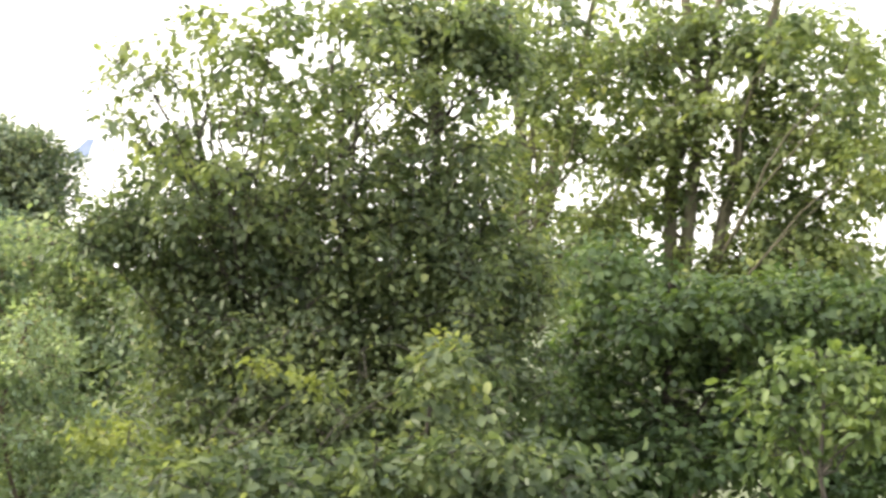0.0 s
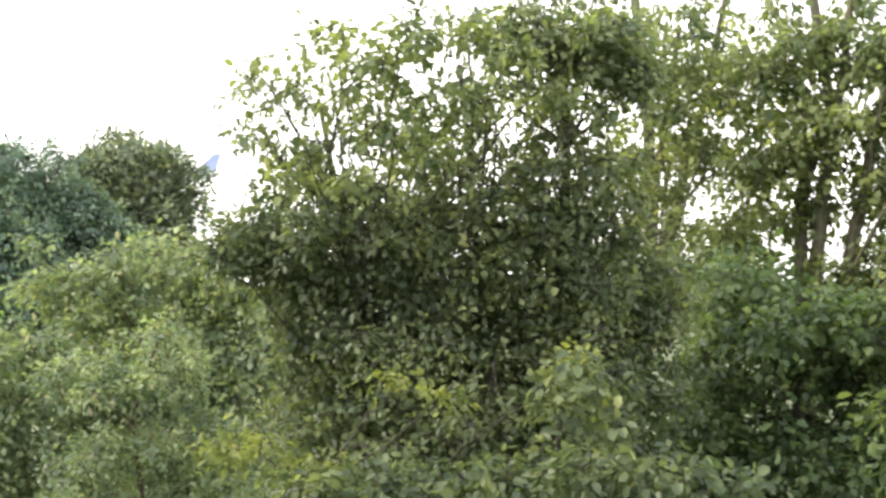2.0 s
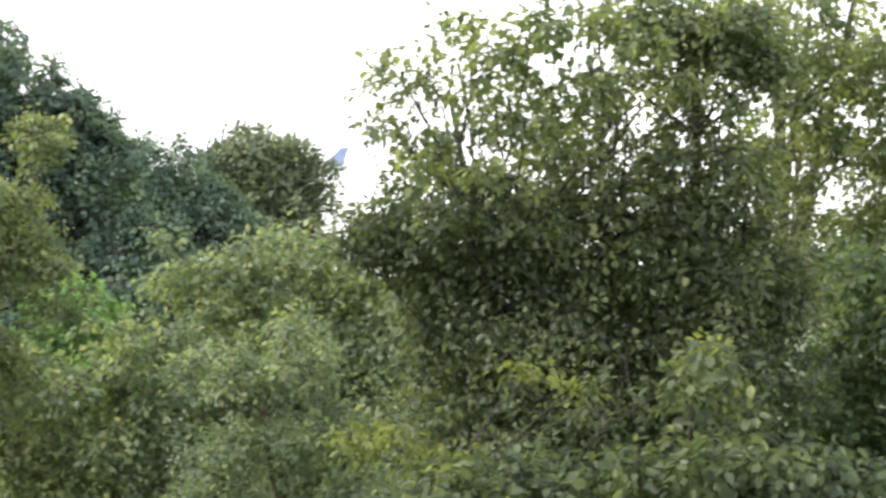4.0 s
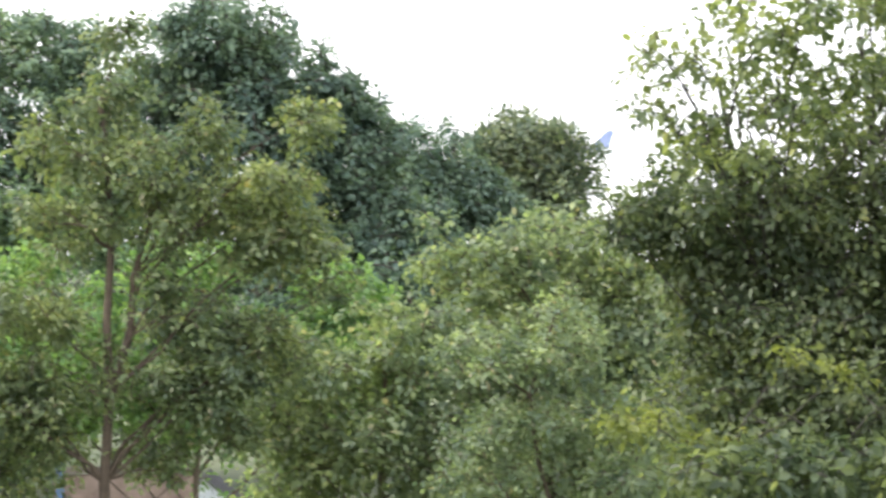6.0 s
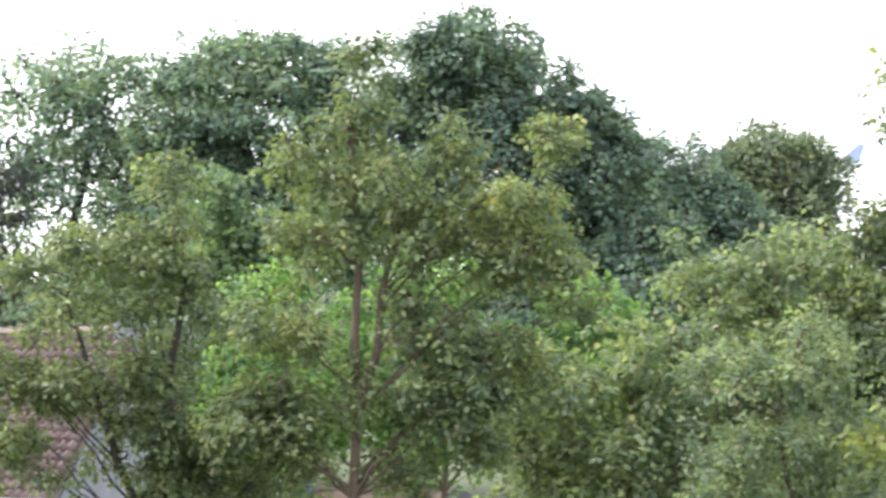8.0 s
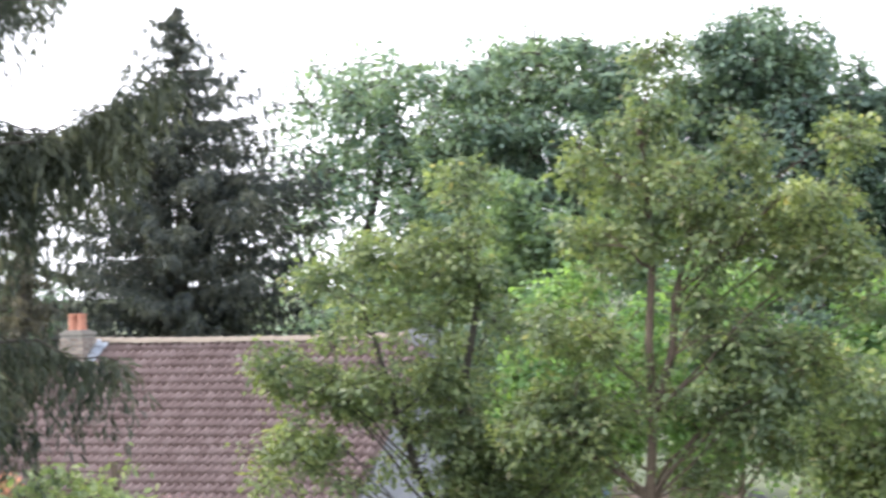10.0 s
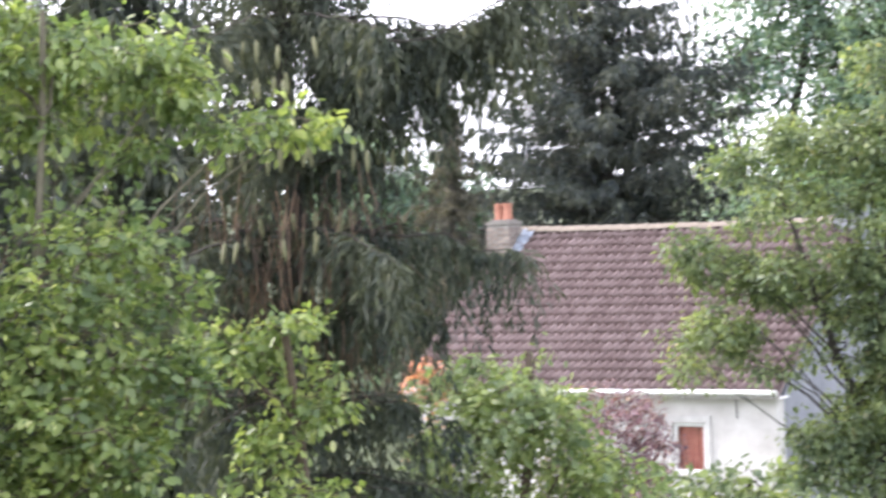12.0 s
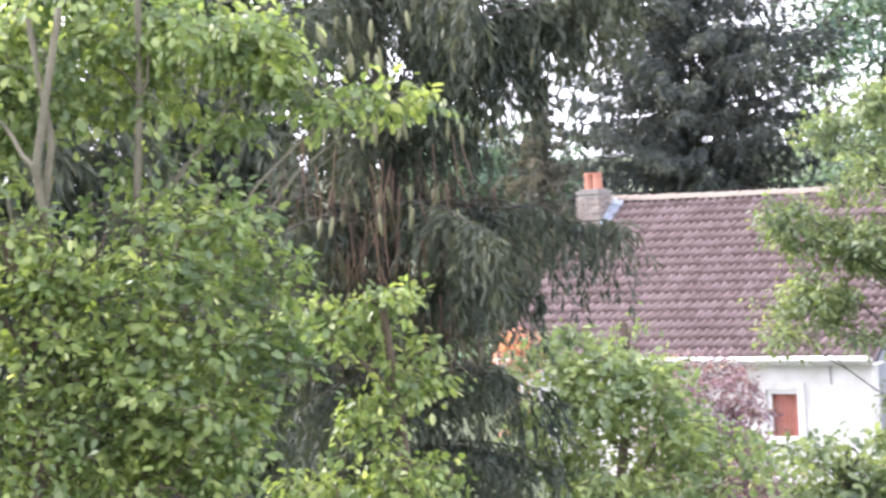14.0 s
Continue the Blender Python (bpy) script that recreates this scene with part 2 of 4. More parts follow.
def leaf_mesh(name, p, u, n, length, width, full=True):
    """Folded leaves at p along u, facing n: rounded and blunt when full, else small ovals."""
    u = unit(u)
    s = unit(np.cross(u, n))
    n = np.cross(s, u)
    L, W = length[:, None], width[:, None]
    fold = (0.3 + 0.8 * (np.arange(len(p)) * 0.618 % 1.0))[:, None]
    curl = (0.02 + 0.42 * (np.arange(len(p)) * 0.414 % 1.0))[:, None]
    outline = ((0.30, 0.44), (0.74, 0.44)) if full else ((0.52, 0.54),)
    right = [p + u * L * a + s * W * b + n * (W * 0.4 * b * fold - L * curl * a * a) for a, b in outline]
    left = [p + u * L * a - s * W * b + n * (W * 0.4 * b * fold - L * curl * a * a) for a, b in outline]
    v = np.stack([p, *right, p + u * L - n * L * curl, *left[::-1]], 1)
    k = v.shape[1]
    f = np.array([0, 1, 2, 3, 0, 3, 4, 5]) if full else np.arange(4)
    idx = (np.arange(len(p))[:, None] * k + f[None, :]).ravel()
    return mesh_from(name, v.reshape(-1, 3), idx, 4)


def tube_mesh(name, lines, sides=6):
    """Tapered tubes along lines of (points, radii)."""
    co, fa, base = [], [], 0
    ang = np.linspace(0, 2 * math.pi, sides, endpoint=False)
    for pts, rad in lines:
        pts, rad = np.asarray(pts, float), np.asarray(rad, float)
        d = unit(np.gradient(pts, axis=0))
        ref = np.where(np.abs(d[:, 2:3]) > 0.9, np.array([[1.0, 0, 0]]), np.array([[0, 0, 1.0]]))
        a = unit(np.cross(d, ref))
        b = np.cross(d, a)
        ring = pts[:, None] + rad[:, None, None] * (a[:, None] * np.cos(ang)[None, :, None] + b[:, None] * np.sin(ang)[None, :, None])
        co.append(ring.reshape(-1, 3))
        m = len(pts)
        i, j = np.meshgrid(np.arange(m - 1), np.arange(sides), indexing="ij")
        q = np.stack([i * sides + j, i * sides + (j + 1) % sides, (i + 1) * sides + (j + 1) % sides, (i + 1) * sides + j], -1)
        fa.append(base + q.reshape(-1))
        base += m * sides
    me = mesh_from(name, np.concatenate(co), np.concatenate(fa), 4)
    me.polygons.foreach_set("use_smooth", np.ones(len(me.polygons), dtype=bool))
    return me


def bend(rng, a, b, count, wobble, rise=0.0):
    """A crooked line from a to b, bowed upwards by rise."""
    a, b = np.asarray(a, float), np.asarray(b, float)
    t = np.linspace(0, 1, count)[:, None]
    pts = a + (b - a) * t
    pts += np.array([0, 0, rise]) * (4 * t * (1 - t))
    j = rng.normal(0, wobble, (count, 3))
    if count > 6:
        j[1:-1] = (j[:-2] + j[1:-1] + j[2:]) * 0.45
    j[0] = j[-1] = 0
    return pts + j


# ---------------------------------------------------------------- trees
def grow(name, label, category, base, blobs, leaf, leaf_mat, bark_mat, seed, stems=(), radius=0.14, per=16, spread=0.9, droop=0.25,
         full=True, skirt=(), group="", twig=0.010, lift=0.9, swell=1.12, thick=1.75, lumps=12, stray=0.15, fork=2):
    """A tree or shrub: trunk and limbs, twigs to every cluster, and a crown of leaves in the given masses (x, y, z, half width, half height, fill)."""
    rng = np.random.default_rng(seed)
    base = np.array([base[0], base[1], 0.0])
    tree = thing(name, Matrix.Translation(base), label, category, group)
    masses = np.array(list(blobs) + list(skirt), float)
    masses[:, :3] -= base
    masses[:, 3:5] *= swell
    masses[:, 5] *= thick
    top = masses[np.argmax(masses[:, 2] + masses[:, 4])]
    stems = [np.array(s, float) - base for s in stems] or [np.array([top[0] * 0.6, top[1] * 0.6, top[2]])]
    nodes, trunk_lines = [], []
    foot = np.zeros(3)
    for k, s in enumerate(stems):
        start = foot + (np.array([0, 0, 0.0]) if k == 0 else np.array([0, 0, 0.25 * s[2] * rng.uniform(0.8, 1.2)]))
        if k:
            start = trunk_lines[0][0][fork]
        pts = bend(rng, start, s, 12, 0.014 * np.linalg.norm(s - start))
        r = radius * (1.0 if k == 0 else 0.95 - 0.05 * fork) * np.linspace(1, 0.28, 12) ** 0.9
        if k == 0:
            r[0] *= 1.35
        trunk_lines.append((pts, r))
    for k, line in enumerate(trunk_lines):
        link_mesh("trunk" if k == 0 else "stem", tube_mesh("trunk", [line], 9), bark_mat, tree)
        nodes.append(line[0][3:])
    trunk_pts = np.concatenate([l[0][2:] for l in trunk_lines])
    trunk_rad = np.concatenate([l[1][2:] for l in trunk_lines])
    for m in masses:
        c = m[:3]
        flat = np.linalg.norm(trunk_pts[:, :2] - c[:2], axis=1)
        want = c[2] - lift * flat - 0.3 * m[4]
        cost = flat + 1.2 * np.abs(trunk_pts[:, 2] - want)
        k = int(np.argmin(cost))
        pts = bend(rng, trunk_pts[k], c + rng.normal(0, 0.15, 3) * m[3], 8, 0.03 * m[3] + 0.02 * flat[k] + 0.005, 0.08 * flat[k])
        r0 = min(trunk_rad[k] * 0.7, 0.006 + 0.026 * m[3])
        link_mesh("limb", tube_mesh("limb", [(pts, r0 * np.linspace(1, 0.25, 8))], 6), bark_mat, tree)
        nodes.append(pts[2:])
        for _ in range(3 if m[3] > 0.4 else 1):
            tip = c + unit(rng.normal(0, 1, 3)) * np.array([m[3], m[3], m[4]]) * 0.6
            q = bend(rng, pts[rng.integers(3, 7)], tip, 6, 0.03 * m[3], 0.05 * m[3])
            link_mesh("limb", tube_mesh("limb", [(q, r0 * 0.35 * np.linspace(1, 0.3, 6))], 5), bark_mat, tree)
            nodes.append(q[1:])
    nodes = np.concatenate(nodes)
    area = 0.6 * leaf[0] * leaf[0] * leaf[1]
    centres, hearts = [], []
    for m in masses:
        k = max(3, int(m[5] * math.pi * m[3] * m[4] / area / per))
        # boughs: smaller rounded masses, with hollows between them
        dims = np.array([m[3], m[3], m[4]])
        subs = max(4, int(lumps * 1.6 * (0.5 + 0.5 * m[3] / max(0.3, m[4]))))
        hub = unit(rng.normal(0, 1, (subs, 3))) * (rng.uniform(0.12, 1.0, (subs, 1)) ** 0.42) * 0.9 * dims
        fat = rng.uniform(0.19, 0.36, subs)
        who = rng.choice(subs, k, p=fat ** 2 / np.sum(fat ** 2))
        d = unit(rng.normal(0, 1, (k, 3)) + np.array([0, 0, 0.25]))
        r = rng.uniform(0.0, 1.0, k) ** 0.5
        small = fat[who][:, None] * (0.4 * dims + 0.6 * np.mean(dims)) * np.array([1.15, 1.15, 0.68])
        spot = hub[who] + d * r[:, None] * small
        heart = hub[who] - np.array([0, 0, 0.25]) * small
        loose = rng.uniform(0, 1, k) < stray
        wide = unit(rng.normal(0, 1, (k, 3))) * (rng.uniform(0, 1, (k, 1)) ** 0.4) * dims
        spot[loose], heart[loose] = wide[loose], wide[loose] * 0.45
        centres.append(m[:3] + spot)
        hearts.append(m[:3] + heart)
    centres, hearts = np.concatenate(centres), np.concatenate(hearts)
    cl = spread * leaf[0] * math.sqrt(per) * 0.5
    # twigs, the nearest clusters first
    order = np.argsort([np.min(np.sum((nodes - c) ** 2, 1)) for c in centres])
    pool = np.zeros((len(nodes) + len(centres), 3))
    pool[:len(nodes)] = nodes
    used = len(nodes)
    lines, ways = [], np.zeros_like(centres)
    for i in order:
        c = centres[i]
        d2 = np.sum((pool[:used] - c) ** 2, 1)
        d2 += 0.6 * np.maximum(pool[:used, 2] - c[2], 0) ** 2
        a = pool[int(np.argmin(d2))]
        mid = (a + c) / 2 + rng.normal(0, 0.12, 3) * np.linalg.norm(c - a) + np.array([0, 0, 0.06 * np.linalg.norm(c - a)])
        lines.append((np.array([a, mid, c]), twig * np.array([1.0, 0.7, 0.35])))
        pool[used] = c
        used += 1
        ways[i] = c - a
    link_mesh("brushwood", tube_mesh("brushwood", lines, 3), bark_mat, tree, kind="stuff")
    ways = unit(ways + rng.normal(0, 0.05, ways.shape))
    n = len(centres) * per
    who = np.repeat(np.arange(len(centres)), per)
    # each cluster is a tilted spray: leaves fan out from its twig in one rough plane, shingled outwards
    face = unit(np.array([0, 0, 0.75]) + 0.75 * unit(centres - hearts) + rng.normal(0, 0.3, centres.shape))
    off = rng.normal(0, 0.62, (n, 3))
    off -= face[who] * np.sum(off * face[who], 1, keepdims=True) * 0.72
    p = centres[who] + cl * (ways[who] * rng.uniform(-0.9, 0.6, n)[:, None] + off)
    p -= face[who] * cl * 0.22 * np.sum(off * off, 1, keepdims=True)
    u = unit(0.6 * ways[who] + 1.0 * unit(off) + rng.normal(0, 0.28, (n, 3)) - np.array([0, 0, droop * 1.5]))
    nn = face[who] + 0.35 * off + rng.normal(0, 0.27, (n, 3))
    size = leaf[0] * rng.uniform(0.45, 1.35, n)
    crown = leaf_mesh("crown", p, u, nn, size, size * leaf[1] * rng.uniform(0.7, 1.25, n), full)
    link_mesh("crown", crown, leaf_mat, tree, kind="stuff")
    return tree


def spruce(name, label, base, whorls, leaf, seed, strand, gap, trunk_r, mat, bark_mat, hang=0.5, upturn=0.1, full=False, bare=0.0, thick_at=1.0, swept=()):
    """A spruce: trunk, whorls (height, reach, branches, first bearing), each branch hung with shoots of needles."""
    rng = np.random.default_rng(seed)
    tree = thing(name, Matrix.Translation((base[0], base[1], 0)), label, "spruce tree")
    top = max(w[0] for w in whorls) + 0.6
    z = np.linspace(0, top, 14)
    link_mesh("trunk", tube_mesh("trunk", [(np.stack([0.02 * np.sin(z * 2), 0.02 * np.cos(z * 1.7), z], 1), trunk_r * np.linspace(1, 0.08, 14))], 9), bark_mat, tree)
    P, U, N, T = [], [], [], []
    for height, reach, count, first, hammock in [(*w, False) for w in whorls] + [(z, r, 1, a, True) for z, r, a in swept]:
        for k in range(count):
            a = radians(first) + 2 * math.pi * (k + (0 if k == 0 else rng.uniform(-0.25, 0.25))) / count
            r = reach * (1.0 if k == 0 else rng.uniform(0.75, 1.05))
            step_up = rng.uniform(-0.22, 0.22) if k and gap > 0.25 else 0.0
            t = np.linspace(0, 1, 9)
            rise, fall_off = (0.13, 0.36) if k == 0 else (rng.uniform(0.08, 0.32), rng.uniform(0.28, 0.5))
            sag = r * (rise * t - fall_off * t ** 2.2) + upturn * r * t ** 4
            if hammock:
                # sinks in the middle and lifts its tip
                sag = r * (0.12 * t - 0.23 * np.sin(0.9 * math.pi * t))
            pts = np.stack([np.cos(a) * r * t, np.sin(a) * r * t, height + step_up + sag + rng.normal(0, 0.01 * r, 9)], 1)
            pts[:, :2] += rng.normal(0, 0.02 * r, (9, 2)) * t[:, None]
            link_mesh("branch", tube_mesh("branch", [(pts, trunk_r * 0.10 * np.linspace(1, 0.2, 9))], 5), bark_mat, tree)
            m = max(4, int(r / (gap if height > bare else gap * 2.5)))
            for s in np.linspace(0.12, 1.0, m):
                i = min(int(s * 8), 7)
                c = pts[i] + (pts[i + 1] - pts[i]) * (s * 8 - i)
                way = unit(pts[i + 1] - pts[i])
                side = np.array([-way[1], way[0], 0.0])
                for w in (-1, 1, 0):
                    out = way * rng.uniform(0.0, 1.0) + side * w * rng.uniform(0.3, 1.3)
                    fall = hang * rng.uniform(0.4, 1.4)
                    ln = strand * min(1.0, 0.14 + 0.8 * r / thick_at) * rng.uniform(0.6, 1.2) * (1.25 - 0.6 * s)
                    q = np.linspace(0, 1, max(5, int(ln / (leaf[0] * 0.30))))[:, None]
                    line = c + out * ln * q * 0.55 - np.array([0, 0, 1.0]) * fall * ln * 1.6 * q ** 1.6
                    tang = unit(np.gradient(line, axis=0))
                    for turn in (-1, 1):
                        e = unit(rng.normal(0, 1, line.shape))
                        P.append(line + rng.normal(0, 0.1 * leaf[0], line.shape))
                        U.append(tang + 0.55 * e)
                        N.append(np.array([0, 0, 0.6]) + rng.normal(0, 0.7, line.shape))
    P, U, N = np.concatenate(P), np.concatenate(U), np.concatenate(N)
    size = leaf[0] * rng.uniform(0.7, 1.3, len(P))
    link_mesh("needles", leaf_mesh("needles", P, U, N, size, size * leaf[1], full), mat, tree, kind="stuff")
    return tree


# ---------------------------------------------------------------- ground
def sheet(name, r0, r1, z, material, label, category, amp=0.0, rings=40, arms=96):
    rr = np.concatenate([[0.0], np.geomspace(max(r0, 2.0), r1, rings)]) if r0 == 0 else np.geomspace(r0, r1, rings)
    th = np.linspace(0, 2 * math.pi, arms, endpoint=False)
    R, A = np.meshgrid(rr, th, indexing="ij")
    X, Y = R * np.sin(A), R * np.cos(A)
    Z = z + amp * (np.sin(X * 0.31) * np.cos(Y * 0.27) + 0.6 * np.sin(X * 0.11 + Y * 0.17)) * np.minimum(1, R / 20)
    i, j = np.meshgrid(np.arange(len(rr) - 1), np.arange(arms), indexing="ij")
    q = np.stack([i * arms + j, (i + 1) * arms + j, (i + 1) * arms + (j + 1) % arms, i * arms + (j + 1) % arms], -1)
    me = mesh_from(name, np.stack([X, Y, Z], -1).reshape(-1, 3), q.ravel(), 4)
    me.polygons.foreach_set("use_smooth", np.ones(len(me.polygons), dtype=bool))
    return tagged(link_mesh(name, me, material), label, category, kind="structure")


sheet("ground", 0, 4600, 0.0, M_GROUND, "rough grass and garden ground under the trees", "ground", 0.06)


# ---------------------------------------------------------------- the house
HOUSE = pose(-6.10, 53.65, 0, 0, 0, -18.5)
LEN, DEEP, EAVE, RIDGE, OVER = 9.15, 9.0, 2.62, 6.22, 0.28


def house():
    h = thing("house", HOUSE, "low white rendered house with a brown tiled roof", "house")
    wx0, wx1, wz0, wz1 = -2.52, -1.74, 0.95, 2.05
    bm = bmesh.new()
    box(bm, -LEN, 0, 0, wx0, 0.35, EAVE)
    box(bm, wx1, 0, 0, 0, 0.35, EAVE)
    box(bm, wx0, 0, 0, wx1, 0.35, wz0)
    box(bm, wx0, 0, wz1, wx1, 0.35, EAVE)
    part("wall", bm, M_WALL, h, "stained white rendered front wall")
    bm = bmesh.new()
    box(bm, -LEN, DEEP - 0.35, 0, 0, DEEP, EAVE)
    part("wall", bm, M_WALL, h)
    for x0, x1 in ((-LEN - 0.003, -LEN + 0.35), (-0.35, 0.003)):
        bm = bmesh.new()
        prof = [(0.352, 0), (DEEP - 0.352, 0), (DEEP - 0.352, EAVE), (DEEP / 2, RIDGE - 0.32), (0.352, EAVE)]
        a = [bm.verts.new((x0, y, z)) for y, z in prof]
        b = [bm.verts.new((x1, y, z)) for y, z in prof]
        bm.faces.new(a[::-1])
        bm.faces.new(b)
        for k in range(5):
            bm.faces.new((a[k], a[(k + 1) % 5], b[(k + 1) % 5], b[k]))
        part("gable_wall", bm, M_GABLE, h, "rendered gable wall in shaded blue-grey")
    # eaves board and gutter
    bm = bmesh.new()
    box(bm, -LEN - 0.2, -OVER, EAVE - 0.02, 0.15, -OVER + 0.03, EAVE + 0.17, 0.006)
    part("fascia", bm, M_FASCIA, h, "white eaves board")
    bm = bmesh.new()
    box(bm, -LEN - 0.2, -OVER + 0.031, EAVE - 0.02, 0.15, 0.30, EAVE + 0.01)
    part("soffit", bm, M_FASCIA, h)
    pts = [(-LEN - 0.2 + (LEN + 0.35) * k / 8, -OVER - 0.07, EAVE + 0.13 + 0.006 * math.sin(k * 2.1)) for k in range(9)]
    link_mesh("gutter", tube_mesh("gutter", [(pts, np.full(9, 0.06))], 8), M_FASCIA, h)
    link_mesh("cable", tube_mesh("cable", [([(-0.95, -0.02, EAVE), (-0.95, -0.02, EAVE - 0.2), (-0.94, -0.02, EAVE - 0.45)], [0.012] * 3)], 5), M_DARKMETAL, h)
    # window
    win = new("window")
    win.parent = h
    bm = bmesh.new()
    box(bm, wx0 - 0.16, -0.05, wz1 + 0.002, wx1 + 0.16, 0.02, wz1 + 0.16, 0.01)
    box(bm, wx0 - 0.16, -0.05, wz0, wx0 - 0.002, 0.02, wz1, 0.01)
    box(bm, wx1 + 0.002, -0.05, wz0, wx1 + 0.16, 0.02, wz1, 0.01)
    part("surround", bm, M_TRIM, win, "pale stone surround")
    bm = bmesh.new()
    for a in ((wx0, wx0 + 0.07, wz0, wz1), (wx1 - 0.07, wx1, wz0, wz1), (wx0 + 0.07, wx1 - 0.07, wz1 - 0.09, wz1), (wx0 + 0.07, wx1 - 0.07, wz0, wz0 + 0.07)):
        box(bm, a[0], 0.06, a[2], a[1], 0.13, a[3], 0.006)
    part("window_frame", bm, M_FRAME, win, "white window frame")
    bm = bmesh.new()
    box(bm, wx0 + 0.07, 0.09, wz0 + 0.07, wx1 - 0.07, 0.096, wz1 - 0.09)
    part("pane", bm, M_GLASS, win).visible_shadow = False
    x = np.linspace(wx0 + 0.06, wx1 - 0.06, 60)
    y = 0.19 + 0.025 * np.sin(x * 46) + 0.012 * np.sin(x * 19 + 1)
    co = np.concatenate([np.stack([x, y, np.full_like(x, wz0)], 1), np.stack([x, y, np.full_like(x, wz1 - 0.03)], 1)])
    i = np.arange(59)
    me = mesh_from("curtain", co, np.stack([i, i + 1, 60 + i + 1, 60 + i], 1).ravel(), 4)
    link_mesh("curtain", me, M_CURTAIN, win, "drawn red-brown curtain")
    bm = bmesh.new()
    box(bm, wx0 - 0.2, -0.09, wz0 - 0.07, wx1 + 0.2, 0.05, wz0 - 0.002, 0.01)
    part("window_sill", bm, M_TRIM, win)
    # back slope and board under the tiles
    run, rise = DEEP / 2 + OVER, RIDGE - EAVE - 0.12
    for sign in (0, 1):
        bm = bmesh.new()
        ya, yb = (-OVER, DEEP / 2) if sign == 0 else (DEEP + OVER, DEEP / 2)
        za, zb = EAVE + 0.06, RIDGE - 0.11
        v = [bm.verts.new(c) for c in ((-LEN - 0.2, ya, za), (0.15, ya, za), (0.15, yb, zb), (-LEN - 0.2, yb, zb))]
        w = [bm.verts.new(c) for c in ((-LEN - 0.2, ya, za - 0.08), (0.15, ya, za - 0.08), (0.15, yb, zb - 0.08), (-LEN - 0.2, yb, zb - 0.08))]
        bm.faces.new(v)
        bm.faces.new(w[::-1])
        for k in range(4):
            bm.faces.new((v[k], w[k], w[(k + 1) % 4], v[(k + 1) % 4]))
        part("roof_deck" if sign == 0 else "back_roof", bm, M_TILE, h)
    # ridge caps
    n = 28
    step = (LEN + 0.35) / n
    cap = [(-0.19 + 0.38 * k / 8, 0.12 * math.sin(math.pi * k / 8) - 0.02) for k in range(9)]
    co = np.array([(x, y, z + (0.012 if x else 0)) for x in (0.0, step * 1.06) for y, z in cap])
    i = np.arange(8)
    me = mesh_from("ridge_tile", co, np.stack([i, i + 1, 9 + i + 1, 9 + i], 1).ravel(), 4)
    me.materials.append(M_RIDGE)
    for k in range(n):
        ob = new("ridge_tile", me)
        ob.parent = h
        sag = -0.05 * math.sin(math.pi * (k + 0.5) / n)
        ob.matrix_basis = pose(-LEN - 0.2 + k * step, DEEP / 2, RIDGE + 0.05 + sag + random.uniform(-0.008, 0.008), random.uniform(-2, 2), 0, random.uniform(-1, 1))
    return h


HOUSE_OB = house()


def chimney(x, y, z0, z1, w, d, material, pots, label, bricks=False):
    c = thing("chimney", HOUSE @ pose(x, y, 0), label, "chimney")
    bm = bmesh.new()
    box(bm, -w / 2, -d / 2, z0, w / 2, d / 2, z1 - 0.13, 0.02)
    shaft = part("shaft", bm, M_MORTAR if bricks else material, c)
    if bricks:
        r = random.Random(3)
        bm = bmesh.new()
        box(bm, -0.108, -0.02, -0.032, 0.108, 0.03, 0.032, 0.006)
        me = bpy.data.meshes.new("brick")
        bm.to_mesh(me)
        bm.free()
        me.materials.append(M_BRICK)
        for row in range(int((z1 - 0.15 - z0) / 0.075)):
            for wall, (half, out) in enumerate(((w / 2, d / 2), (d / 2, w / 2), (w / 2, d / 2), (d / 2, w / 2))):
                n = int(2 * half / 0.228)
                for k in range(n):
                    ob = new("brick", me)
                    ob.parent = c
                    x = -half + (k + 0.5 + (0.22 if row % 2 else -0.22)) * 2 * half / n
                    x = max(-half + 0.09, min(half - 0.09, x))
                    ob.matrix_basis = pose(0, 0, z0 + 0.06 + row * 0.075, 0, 0, wall * 90) @ pose(x, -out + r.uniform(-0.004, 0.006), r.uniform(-0.003, 0.003), 0, 0, r.uniform(-1.5, 1.5))
    bm = bmesh.new()
    box(bm, -w / 2 - 0.03, -d / 2 - 0.03, z1 - 0.128, w / 2 + 0.03, d / 2 + 0.03, z1 - 0.05, 0.02)
    box(bm, -w / 2 + 0.04, -d / 2 + 0.04, z1 - 0.051, w / 2 - 0.04, d / 2 - 0.04, z1, 0.03)
    part("cap", bm, M_MORTAR if bricks else material, c, "mortar-capped top course")
    for px in pots:
        ring = [(0.118, 0), (0.118, 0.04), (0.108, 0.07), (0.103, 0.34), (0.112, 0.36), (0.112, 0.39), (0.09, 0.395), (0.09, 0.1)]
        me = tube_mesh("chimney_pot", [([(px, 0, z1 + zz * 1.0) for _, zz in ring[:7]], [r for r, _ in ring[:7]])], 14)
        link_mesh("chimney_pot", me, M_POT, c, "terracotta chimney pot")
    return c


chimney(-LEN + 0.17, DEEP / 2 - 0.55, RIDGE - 1.15, RIDGE + 0.34, 0.62, 0.62, M_BRICK, (-0.125, 0.125), "buff brick chimney with two terracotta pots", True)
chimney(-0.05, DEEP / 2, RIDGE - 0.8, RIDGE + 0.42, 0.62, 0.6, M_GABLE, (), "grey rendered chimney on the gable end")


